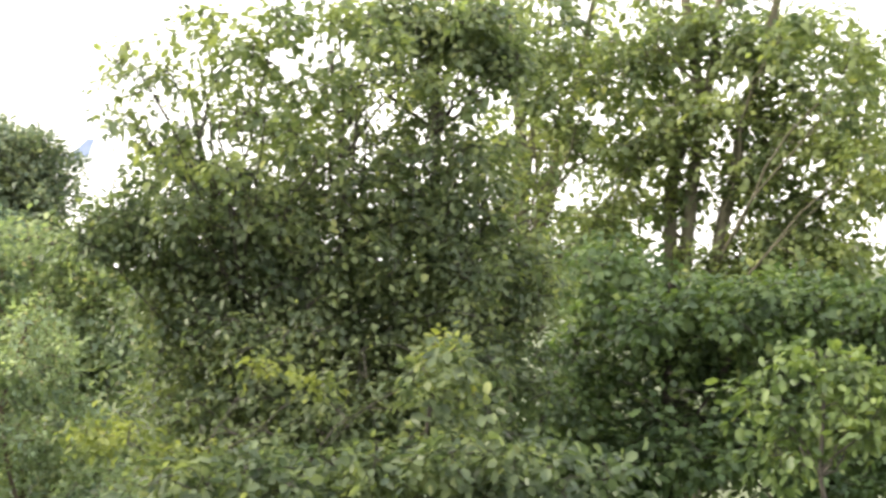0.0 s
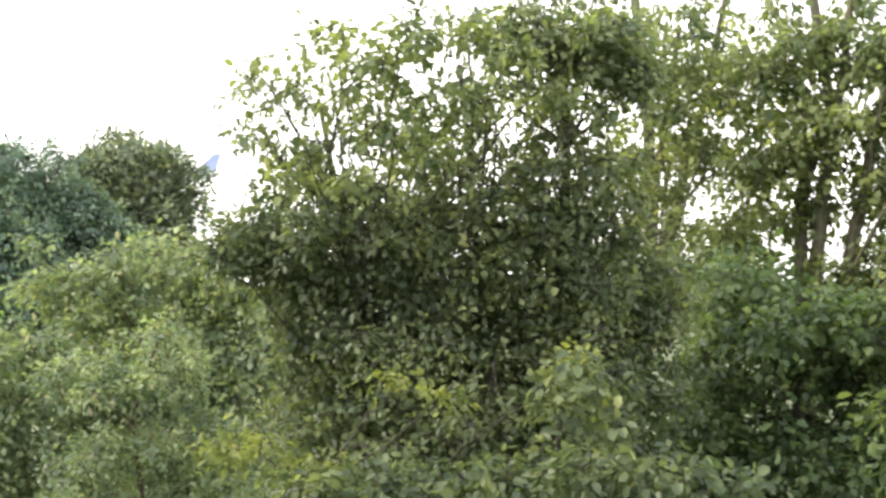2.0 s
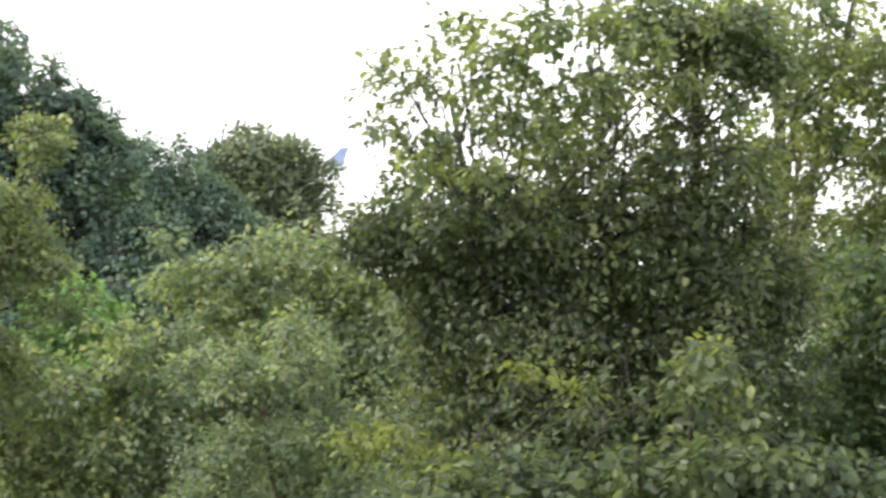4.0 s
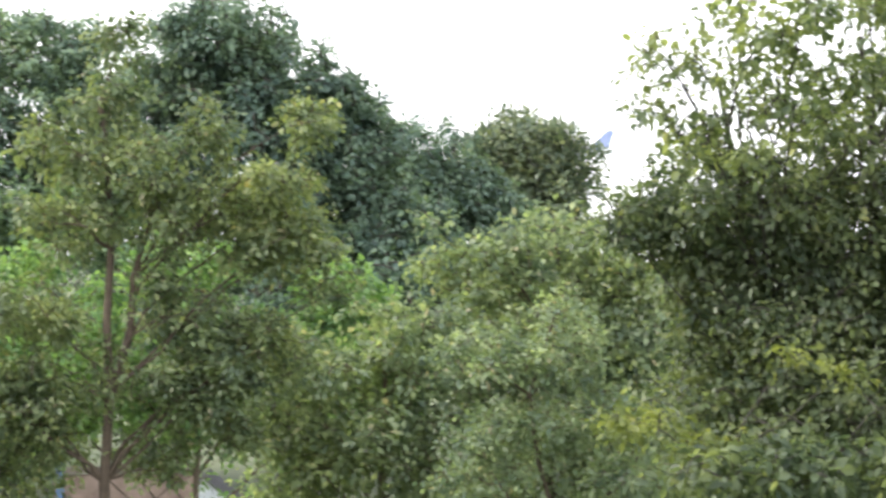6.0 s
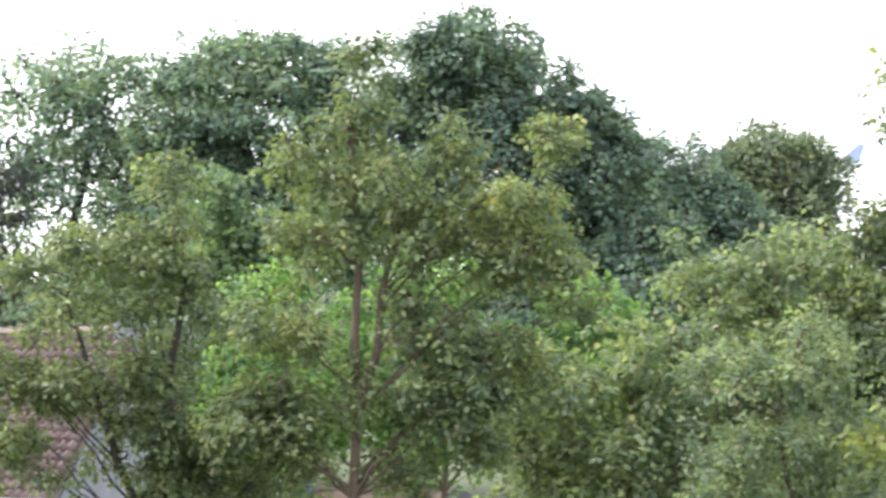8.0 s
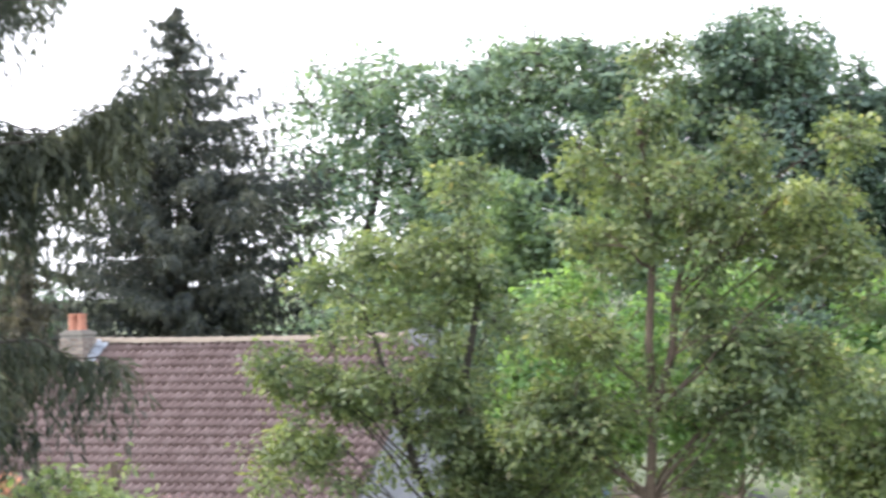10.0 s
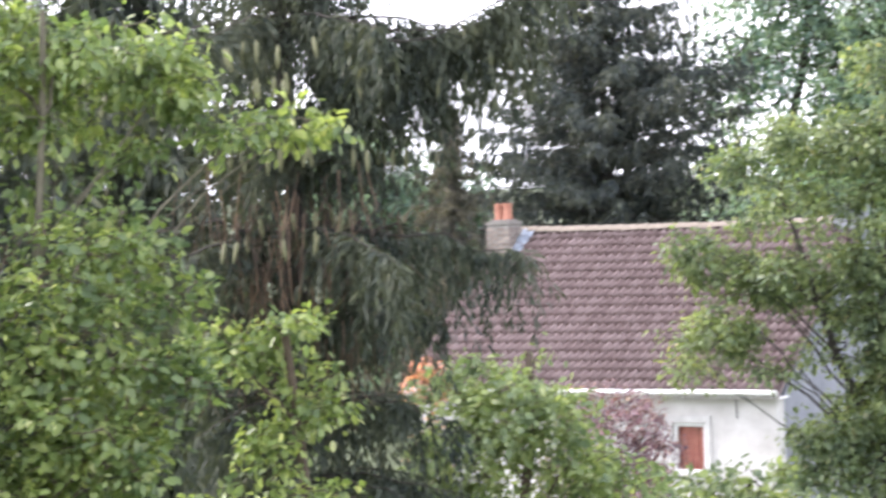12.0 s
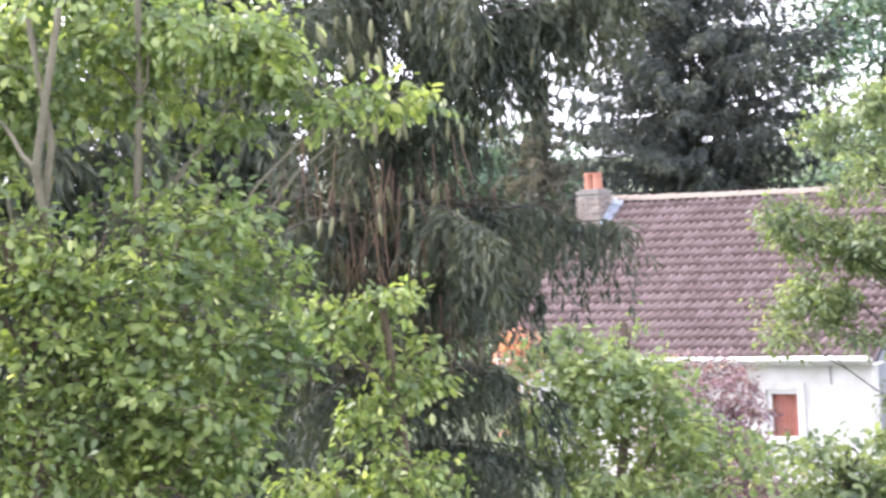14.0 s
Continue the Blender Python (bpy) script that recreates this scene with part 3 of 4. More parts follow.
def flashing():
    f = thing("chimney_flashing", HOUSE, "bent lead flashing beside the brick chimney", "flashing")
    bm = bmesh.new()
    x = -LEN + 0.48
    for k, (dy, dz, w) in enumerate(((0.0, 0.0, 0.32), (-0.22, -0.16, 0.30), (-0.42, -0.32, 0.27), (-0.6, -0.47, 0.24))):
        y = DEEP / 2 - 0.12 + dy
        z = RIDGE - 0.02 + dz
        v = [bm.verts.new(c) for c in ((x, y, z + 0.12), (x + w, y - 0.02, z + 0.07), (x + w, y - 0.22, z - 0.09), (x, y - 0.22, z - 0.02))]
        bm.faces.new(v)
    bmesh.ops.solidify(bm, geom=bm.faces[:], thickness=0.02)
    part("lead_sheet", bm, M_LEAD, f)


flashing()


def roof_hook():
    f = thing("roof_bracket", HOUSE, "short dark metal bracket on the roof tiles", "bracket")
    bm = bmesh.new()
    y = DEEP / 2 - 1.25
    z = RIDGE - 1.25 * 0.73 + 0.13
    box(bm, -LEN + 0.85, y - 0.03, z, -LEN + 1.45, y + 0.03, z + 0.05, 0.01)
    box(bm, -LEN + 1.40, y - 0.03, z + 0.051, -LEN + 1.45, y + 0.03, z + 0.13, 0.01)
    part("bar", bm, M_DARKMETAL, f)


roof_hook()


# ---------------------------------------------------------------- garden wall, post and shed beyond the fruit trees
def garden_wall():
    w = thing("garden_wall", pose(0.62, 58.0, 0, 0, 0, -4), "brown garden wall with a tile coping", "wall")
    bm = bmesh.new()
    box(bm, -1.4, -0.12, 0, 1.9, 0.12, 2.52)
    part("wall_body", bm, M_BRICKWALL, w)
    for k in range(11):
        bm = bmesh.new()
        x = -1.42 + k * 0.304
        for s in (-1, 1):
            v = [bm.verts.new(c) for c in ((x, 0, 2.70), (x + 0.30, 0, 2.69), (x + 0.30, s * 0.20, 2.56), (x, s * 0.20, 2.57))]
            bm.faces.new(v if s < 0 else v[::-1])
        bmesh.ops.solidify(bm, geom=bm.faces[:], thickness=0.03)
        part("coping_tile", bm, M_RIDGE, w)


garden_wall()


def post():
    p = thing("post", pose(-0.62, 57.0, 0), "faded blue painted post by the garden wall", "post")
    bm = bmesh.new()
    box(bm, -0.09, -0.09, 0, 0.09, 0.09, 2.80, 0.015)
    part("shaft", bm, M_BLUE, p)
    bm = bmesh.new()
    box(bm, -0.11, -0.11, 2.802, 0.11, 0.11, 2.86, 0.015)
    part("cap", bm, M_BLUE, p)


post()


def shed():
    s = thing("shed", pose(2.75, 60.0, 0, 0, 0, -6), "small pale blue-white boarded shed with a dark roof", "shed")
    half, ez, rz, deep = 0.95, 1.35, 2.15, 2.2
    for k in range(10):
        bm = bmesh.new()
        x0, x1 = -half + 0.19 * k, -half + 0.19 * (k + 1) - 0.012
        z = [ez + (rz - ez) * (1 - abs(x) / half) for x in (x0, x1)]
        v = [bm.verts.new(c) for c in ((x0, 0, 0), (x1, 0, 0), (x1, 0, z[1]), (x0, 0, z[0]))]
        w = [bm.verts.new(c) for c in ((x0, 0.03, 0), (x1, 0.03, 0), (x1, 0.03, z[1]), (x0, 0.03, z[0]))]
        bm.faces.new(v)
        bm.faces.new(w[::-1])
        for i in range(4):
            bm.faces.new((v[i], w[i], w[(i + 1) % 4], v[(i + 1) % 4]))
        part("board", bm, M_SHED, s)
    bm = bmesh.new()
    box(bm, -half, 0.031, 0, -half + 0.05, deep, ez)
    box(bm, half - 0.05, 0.031, 0, half, deep, ez)
    box(bm, -half, deep, 0, half, deep + 0.05, ez)
    part("side_wall", bm, M_SHED, s)
    for sg in (-1, 1):
        bm = bmesh.new()
        a = [bm.verts.new(c) for c in ((0, -0.2, rz + 0.10), (sg * (half + 0.15), -0.2, ez - 0.03), (sg * (half + 0.15), deep + 0.2, ez - 0.03), (0, deep + 0.2, rz + 0.10))]
        bm.faces.new(a if sg > 0 else a[::-1])
        bmesh.ops.solidify(bm, geom=bm.faces[:], thickness=0.08)
        part("roof_slope", bm, M_WOODROOF, s)


shed()


# ---------------------------------------------------------------- airliner low over the horizon
def airliner():
    a = thing("airliner", pose(152.8, 734.3, 38.3, 0, 0, -9.5), "white airliner with a pale blue tail fin in the sky", "aeroplane")
    st = [(-33.5, 0.1), (-33.0, 0.7), (-31.5, 1.4), (-29.0, 1.9), (-26.0, 2.0), (-8.0, 2.0), (-3.0, 1.5), (1.0, 0.9), (4.5, 0.25)]
    body = tube_mesh("fuselage", [([(x, 0, 0.04 * max(0, x + 8)) for x, _ in st], [r for _, r in st])], 18)
    link_mesh("fuselage", body, M_HULL, a)

    def blade(name, pts, thick, way, material, label=""):
        bm = bmesh.new()
        w = Vector(way) * thick / 2
        f = [bm.verts.new(Vector(c) + w) for c in pts]
        g = [bm.verts.new(Vector(c) - w) for c in pts]
        bm.faces.new(f)
        bm.faces.new(g[::-1])
        for k in range(4):
            bm.faces.new((f[k], g[k], g[(k + 1) % 4], f[(k + 1) % 4]))
        part(name, bm, material, a, label)

    blade("tail_fin", [(-3.5, 0, 1.6), (2.6, 0, 1.0), (4.6, 0, 7.0), (2.4, 0, 7.0)], 0.35, (0, 1, 0), M_FIN, "pale blue tail fin")
    for side in (-1, 1):
        blade("tailplane", [(-1.0, side * 0.5, 0.6), (3.0, side * 0.5, 0.6), (4.4, side * 6.4, 1.2), (2.8, side * 6.4, 1.2)], 0.25, (0, 0, 1), M_HULL)
        blade("wing", [(-20.5, side * 1.4, -1.0), (-13.0, side * 1.4, -1.0), (-9.0, side * 16.5, 0.4), (-11.0, side * 16.5, 0.4)], 0.45, (0, 0, 1), M_HULL)
        eng = [(-20.5, 0.85), (-20.0, 1.0), (-18.0, 1.0), (-16.2, 0.6)]
        link_mesh("engine", tube_mesh("engine", [([(x, side * 5.4, -1.9) for x, _ in eng], [r for _, r in eng])], 12), M_HULL, a)


airliner()

# ---------------------------------------------------------------- far trees
FAR_LEAF = (0.19, 0.62)
grow("walnut_tree", "open-crowned green walnut tree with sky showing through", "tree", (-8.9, 84.5), [
    (-9.02, 84.53, 14.12, 1.91, 1.15, 1.7), (-9.99, 84.42, 12.42, 1.72, 1.72, 1.5), (-7.53, 84.67, 12.95, 1.72, 2.10, 1.6),
    (-8.90, 84.54, 10.88, 2.10, 1.34, 1.2), (-10.79, 84.32, 10.35, 1.15, 1.15, 1.4), (-7.01, 84.71, 10.27, 0.96, 1.15, 1.4),
],
     (0.23, 0.6), M_FAR, M_BARK_DARK, 11, stray=0.75, thick=1.3, swell=1.42, radius=0.30, per=14, full=False, twig=0.035, skirt=[(-8.5, 84.5, 5.81, 4.0, 3.0, 1.6)])
grow("walnut_tree", "broad mid-green walnut tree", "tree", (-2.5, 84.0), [
    (-5.58, 82.81, 12.15, 1.12, 1.12, 2.4), (-6.01, 82.78, 9.92, 1.49, 1.12, 2.2), (-4.36, 82.88, 8.94, 1.68, 1.12, 2.2),
    (-3.46, 83.93, 14.51, 1.89, 1.32, 2.6), (-1.20, 83.99, 14.28, 1.51, 1.32, 2.4), (-4.81, 83.86, 12.84, 1.70, 1.51, 2.4),
    (-2.37, 83.97, 12.23, 2.64, 1.89, 2.8), (0.09, 84.00, 12.93, 1.51, 1.70, 2.6), (-5.79, 83.80, 10.97, 1.51, 1.51, 2.2),
    (-3.18, 83.94, 9.60, 2.83, 1.51, 2.6), (0.04, 84.00, 10.11, 2.08, 1.70, 2.6),
],
     FAR_LEAF, M_FAR, M_BARK_DARK, 12, stray=0.3, spread=0.65, thick=2.0, swell=1.33, lumps=14, radius=0.34, per=18, full=False, twig=0.035, skirt=[(-2.5, 84, 5.77, 4.5, 3.0, 1.6)])
grow("chestnut_tree", "large dark green chestnut tree with a dense crown", "tree", (6.3, 79.7), [
    (4.41, 79.87, 14.37, 1.98, 1.26, 3), (2.79, 79.95, 13.69, 1.44, 1.44, 2.8), (2.22, 79.96, 11.37, 1.62, 1.80, 2.8),
    (5.81, 79.78, 13.09, 1.98, 1.44, 3), (7.38, 79.65, 12.16, 1.44, 1.26, 3), (8.61, 79.52, 11.78, 0.99, 1.35, 2.8),
    (4.89, 79.84, 10.96, 2.88, 1.98, 3.2), (7.88, 79.60, 9.65, 1.98, 2.16, 3.2), (5.38, 79.81, 8.62, 3.06, 1.80, 3),
    (9.08, 79.47, 8.03, 2.16, 1.98, 3),
],
     FAR_LEAF, M_FAR_DARK, M_BARK_DARK, 13, stray=0.3, spread=0.65, thick=2.0, swell=1.33, lumps=14, radius=0.36, per=18, full=False, twig=0.035, skirt=[(6, 79.7, 5.41, 4.8, 3.0, 1.8)])
grow("ash_tree", "hazy dark blue-green ash tree", "tree", (11.6, 85.2), [
    (11.52, 85.22, 10.56, 1.74, 1.45, 3), (10.17, 85.40, 8.82, 2.13, 1.93, 3), (12.47, 85.09, 8.81, 1.74, 2.13, 3),
    (13.81, 84.88, 8.03, 1.55, 1.93, 2.6), (10.35, 85.37, 6.89, 2.13, 1.16, 2.6),
],
     FAR_LEAF, M_FAR_DARK, M_BARK_DARK, 14, stray=0.45, spread=0.65, thick=2.0, swell=1.26, lumps=14, radius=0.26, per=18, full=False, twig=0.03, skirt=[(11.6, 85, 5.24, 3, 2, 1.8)])
grow("hornbeam_tree", "round-headed tree with pale yellow-green shoot tips", "tree", (19.3, 108.3), [
    (19.28, 108.30, 12.50, 2.47, 1.61, 3.2), (17.62, 108.58, 11.58, 1.78, 1.73, 3.4), (20.90, 108.00, 11.18, 1.61, 1.86, 3.2),
    (19.18, 108.32, 10.08, 2.85, 2.23, 3.4), (19.77, 108.21, 8.34, 2.72, 1.73, 3),
],
     (0.28, 0.5), M_ROUND, M_BARK_DARK, 15, stray=0.55, spread=0.65, thick=2.6, swell=0.99, lumps=20, radius=0.3, per=18, droop=-0.35, full=False, twig=0.03, skirt=[(19.3, 108.3, 6.72, 3, 2.6, 2)])
grow("linden_tree", "hazy blue-green linden tree behind the house", "tree", (-23.3, 84.9), [
    (-21.71, 81.15, 6.77, 1.70, 0.94, 2.8), (-23.49, 80.65, 7.61, 1.51, 1.13, 2.4), (-20.03, 81.58, 7.45, 1.32, 1.13, 1.8),
    (-22.36, 80.97, 8.50, 1.70, 0.94, 1.4), (-24.27, 80.42, 6.32, 1.51, 1.13, 2.6), (-19.54, 81.70, 6.10, 1.32, 0.94, 2.6),
    (-23.28, 84.86, 6.54, 1.78, 1.19, 2), (-24.48, 84.53, 9.00, 1.78, 1.19, 0.9), (-22.07, 85.19, 4.28, 1.78, 1.39, 2.2),
    (-22.75, 85.01, 2.32, 1.19, 1.19, 2.6), (-25.75, 84.15, 6.70, 1.78, 1.58, 1.6), (-20.79, 85.51, 6.39, 1.19, 1.39, 1.8),
    (-23.80, 84.72, 0.79, 2.38, 1.58, 2.4),
],
     FAR_LEAF, M_FAR, M_BARK_DARK, 16, stray=0.2, spread=0.65, thick=2.0, swell=1.26, lumps=14, radius=0.25, per=18, full=False, twig=0.03)

FAR_WHORLS = [(1.9 + 0.43 * k, min(4.6, max(0.16, 10.0 * ((14.2 - 0.43 * k) / 14.2) ** 0.82 - 0.4)), 8 if k < 24 else 6, 37 * k) for k in range(33)]
spruce("spruce_tree", "dark spruce tree behind the bright green tree", (-9.49, 19.83), [(0.2 + 0.5 * k, max(0.3, 0.30 * (13.0 - 0.5 * k)), 7, 51 * k) for k in range(24)], (0.20, 0.24), 23, 0.55, 0.24, 0.16,
       M_NEEDLE, M_BARK_DARK, hang=0.8, upturn=0.12, bare=4.7)
spruce("spruce_tree", "dark spruce tree standing behind the drooping spruce", (-9.74, 25.18), [(0.4 + 0.5 * k, max(0.3, 0.30 * (13.0 - 0.5 * k)), 7, 31 * k) for k in range(24)], (0.22, 0.24), 24, 0.6, 0.24, 0.16,
       M_NEEDLE, M_BARK_DARK, hang=0.8, upturn=0.12, bare=3.9)
spruce("spruce_tree", "thin brownish spruce tree beside the tall dark spruce", (-16.10, 66.07), [(1.6 + 0.42 * k, max(0.25, 0.34 * (8.6 - 0.42 * k)), 7, 61 * k) for k in range(20)], (0.18, 0.20), 25, 0.7, 0.34, 0.17,
       M_NEEDLE_THIN, M_BARK_DARK, hang=0.5, upturn=0.2, thick_at=2.0)
spruce("spruce_tree", "tall dark spruce tree behind the house", (-13.2, 73.8), FAR_WHORLS, (0.19, 0.22), 21, 0.80, 0.30, 0.28,
       M_NEEDLE_FAR, M_BARK_DARK, hang=0.35, upturn=0.3, thick_at=2.5)

# ---------------------------------------------------------------- middle distance
grow("lime_green_shrub", "bright lime-green bushy tree behind the fruit trees", "tree", (1.9, 41.9), [
    (-0.09, 42.00, 4.93, 0.66, 0.47, 2.8), (1.03, 41.98, 4.72, 0.66, 0.40, 2.8), (0.48, 41.99, 5.44, 0.76, 0.47, 2.6),
    (-0.76, 41.99, 4.71, 0.57, 0.47, 2.4),
    (4.25, 41.79, 6.73, 0.71, 0.61, 3), (3.96, 41.82, 5.83, 1.04, 0.85, 3.2), (4.99, 41.70, 5.63, 0.85, 0.76, 3),
    (2.74, 41.92, 6.03, 0.94, 0.66, 2.6), (1.71, 41.97, 7.17, 1.13, 0.57, 1.6), (-1.00, 42.00, 7.20, 0.66, 0.47, 2),
    (-0.36, 42.01, 6.06, 1.32, 1.04, 2.4), (1.98, 41.96, 5.28, 1.13, 0.94, 2.4), (-1.57, 41.99, 5.80, 0.76, 0.94, 2),
],
     (0.13, 0.6), M_LIME, M_BARK_BROWN, 31, thick=2.4, radius=0.07, per=18, full=False, twig=0.012, skirt=[(1.8, 42, 3.09, 2.2, 1.6, 0.3)])
grow("maple_tree", "fresh blue-green maple tree between the fruit trees and the tall trees", "tree", (-2.06, 61.96), [
    (-2.97, 61.93, 9.59, 0.70, 0.56, 2.6), (-2.16, 61.96, 8.80, 1.05, 0.77, 3), (-1.77, 61.97, 7.74, 1.12, 0.77, 3),
    (-3.57, 61.89, 7.86, 1.25, 0.70, 2.6), (-0.37, 61.99, 8.33, 0.98, 0.84, 2.4), (0.34, 61.99, 9.01, 0.84, 0.63, 2.2),
    (-4.84, 61.81, 7.47, 1.12, 0.70, 2.2), (1.00, 61.98, 7.88, 1.12, 0.84, 2.4),
],
     (0.17, 0.7), M_MAPLE, M_BARK_DARK, 38, thick=2.2, radius=0.16, per=16, full=False, twig=0.02, skirt=[(-2.06, 61.96, 2.6, 2.6, 2.0, 0.48)])
grow("thicket_tree", "medium green hawthorn thicket with a tall sprig", "tree", (5.4, 29.5), [
    (6.52, 28.87, 7.16, 0.47, 0.40, 2.6), (6.64, 28.84, 6.42, 0.53, 0.47, 2.8), (6.00, 28.98, 7.36, 0.40, 0.30, 2.4),
    (5.52, 29.49, 7.64, 0.74, 0.40, 2.4), (4.65, 29.64, 7.31, 0.61, 0.40, 2.6), (5.24, 29.54, 6.70, 1.08, 0.67, 3.4),
    (6.23, 29.34, 6.55, 0.88, 0.81, 3.2), (4.06, 29.73, 7.76, 0.22, 0.23, 1.4), (4.18, 29.71, 7.32, 0.40, 0.34, 1.6),
    (6.42, 29.30, 5.60, 1.01, 1.01, 3.5), (5.03, 29.58, 5.62, 1.15, 0.81, 3.2), (7.14, 29.13, 4.78, 1.21, 0.61, 3.2),
    (5.49, 29.50, 4.66, 1.35, 0.61, 3.2), (6.11, 29.37, 7.43, 0.47, 0.40, 2),
],
     (0.095, 0.62), M_HEDGE, M_BARK_BROWN, 32, full=False, thick=1.4, swell=1.08, radius=0.07, per=18, twig=0.008, skirt=[(5.4, 29.5, 3.20, 1.6, 1.4, 1)])
grow("thicket_tree", "medium green bushy thicket with brownish twigs", "tree", (2.9, 28.9), [
    (3.82, 28.75, 6.60, 0.52, 0.33, 2.4), (1.81, 28.95, 5.71, 0.46, 0.39, 2.4),
    (3.64, 28.78, 6.35, 0.85, 0.59, 3), (3.12, 28.84, 5.70, 1.11, 0.72, 3.2), (4.01, 28.73, 5.16, 1.11, 0.72, 3.2),
    (2.46, 28.91, 5.06, 0.91, 0.72, 3), (2.35, 28.92, 6.11, 0.78, 0.52, 2.6),
],
     (0.095, 0.62), M_HEDGE, M_BARK_BROWN, 33, full=False, thick=1.3, swell=1.1, radius=0.07, per=18, twig=0.008, skirt=[(2.9, 28.9, 2.77, 1.5, 1.4, 1)])
grow("fruit_tree", "tall yellow-green fruit tree with reddish-brown limbs", "tree", (0.15, 27.0), [
    (0.72, 27.00, 5.21, 0.43, 0.21, 1.6), (1.51, 26.96, 5.51, 0.43, 0.26, 1.8),
    (-0.55, 27.21, 5.52, 0.55, 0.34, 2), (0.73, 27.20, 5.50, 0.55, 0.34, 0.9), (-0.85, 27.20, 6.13, 0.49, 0.34, 1.5),
    (1.09, 27.18, 6.05, 0.49, 0.31, 1.8), (1.52, 27.16, 6.60, 0.43, 0.24, 1.4), (1.77, 27.14, 7.82, 0.49, 0.24, 1.8),
    (2.26, 27.11, 7.69, 0.43, 0.24, 1.6),
    (0.36, 27.01, 9.69, 0.33, 0.36, 1.6), (0.17, 27.01, 9.12, 0.49, 0.43, 1.7), (0.35, 27.01, 8.40, 0.79, 0.49, 1.7),
    (1.25, 26.98, 8.85, 0.39, 0.33, 1.9), (2.28, 26.91, 8.93, 0.39, 0.36, 1.9), (1.73, 26.95, 8.27, 0.73, 0.43, 1.7),
    (1.01, 26.99, 7.85, 1.03, 0.49, 1.9), (1.97, 26.93, 7.60, 0.79, 0.43, 1.9), (2.51, 26.89, 7.11, 0.43, 0.18, 1.3),
    (-0.49, 27.01, 8.73, 0.33, 0.36, 1.2), (-0.26, 27.01, 7.86, 0.67, 0.49, 1.5), (-0.56, 27.01, 6.90, 0.67, 0.55, 1.7),
    (0.94, 26.99, 6.88, 0.79, 0.43, 1.5), (1.23, 26.98, 6.09, 0.79, 0.61, 2.2), (-0.93, 27.00, 5.88, 0.67, 0.49, 2),
    (-0.03, 27.01, 6.23, 0.85, 0.55, 0.85), (1.84, 26.94, 6.39, 0.73, 0.55, 1.6),
],
     (0.074, 0.58), M_APPLE, M_BARK_BROWN, 34, fork=7, stems=[(0.1, 27.0, 9.08), (0.75, 27.1, 8.19)], radius=0.09, per=16, twig=0.009, droop=0.35, swell=0.95, stray=0.06, thick=2.2,
     skirt=[(0.4, 27, 3.28, 1.4, 1.0, 0.24)], group="fruit trees")
grow("fruit_tree", "spreading green fruit tree with dark limbs", "tree", (-2.2, 27.9), [
    (-2.75, 27.27, 4.56, 0.26, 0.23, 2.2), (-2.80, 27.27, 4.07, 0.30, 0.25, 2.4),
    (-3.60, 27.37, 5.79, 0.50, 0.26, 1.3), (-3.12, 27.43, 5.34, 0.50, 0.22, 0.52), (-3.98, 27.32, 5.30, 0.37, 0.17, 1.3),
    (-3.46, 27.39, 6.34, 0.43, 0.26, 1.5), (-3.94, 27.32, 6.73, 0.28, 0.21, 1.2),
    (-2.06, 27.53, 7.22, 0.34, 0.62, 0.9), (-2.27, 27.52, 6.37, 0.40, 0.43, 2), (-2.04, 27.54, 5.44, 0.28, 0.50, 2.2),
    (-2.41, 27.50, 4.34, 0.53, 0.40, 2.4), (-2.09, 27.53, 4.77, 0.37, 0.37, 2.4),
    (-2.75, 27.87, 7.75, 0.76, 0.28, 1.9), (-3.44, 27.80, 7.55, 0.38, 0.25, 1.9), (-2.00, 27.93, 7.71, 0.76, 0.44, 1.7),
    (-1.86, 27.94, 8.46, 0.44, 0.38, 1.2), (-2.89, 27.86, 7.03, 0.82, 0.50, 0.99), (-1.58, 27.96, 6.88, 0.69, 0.63, 0.72),
    (-3.90, 27.74, 6.43, 0.44, 0.35, 1.7), (-2.97, 27.85, 6.28, 0.88, 0.44, 2), (-1.91, 27.94, 6.06, 0.76, 0.63, 1.9),
    (-3.79, 27.75, 5.61, 0.69, 0.35, 1.5), (-0.66, 27.99, 5.53, 0.69, 0.69, 0.57), (-2.06, 27.93, 4.70, 0.69, 0.50, 0.88),
    (-0.74, 27.99, 4.71, 0.69, 0.50, 0.57), (-1.36, 27.97, 5.29, 0.82, 0.50, 2.6), (-1.74, 27.95, 5.05, 0.57, 0.44, 2.4),
    (-2.42, 27.90, 5.51, 0.69, 0.38, 0.4),
],
     (0.074, 0.58), M_APPLE, M_BARK_DARK, 35, fork=6, stems=[(-1.7, 27.9, 7.52), (-3.0, 27.9, 7.13)], radius=0.10, per=16, twig=0.009, droop=0.35, swell=0.98, stray=0.08, thick=2.1,
     skirt=[(-2.4, 27.9, 3.32, 1.4, 1.0, 0.8)], group="fruit trees")
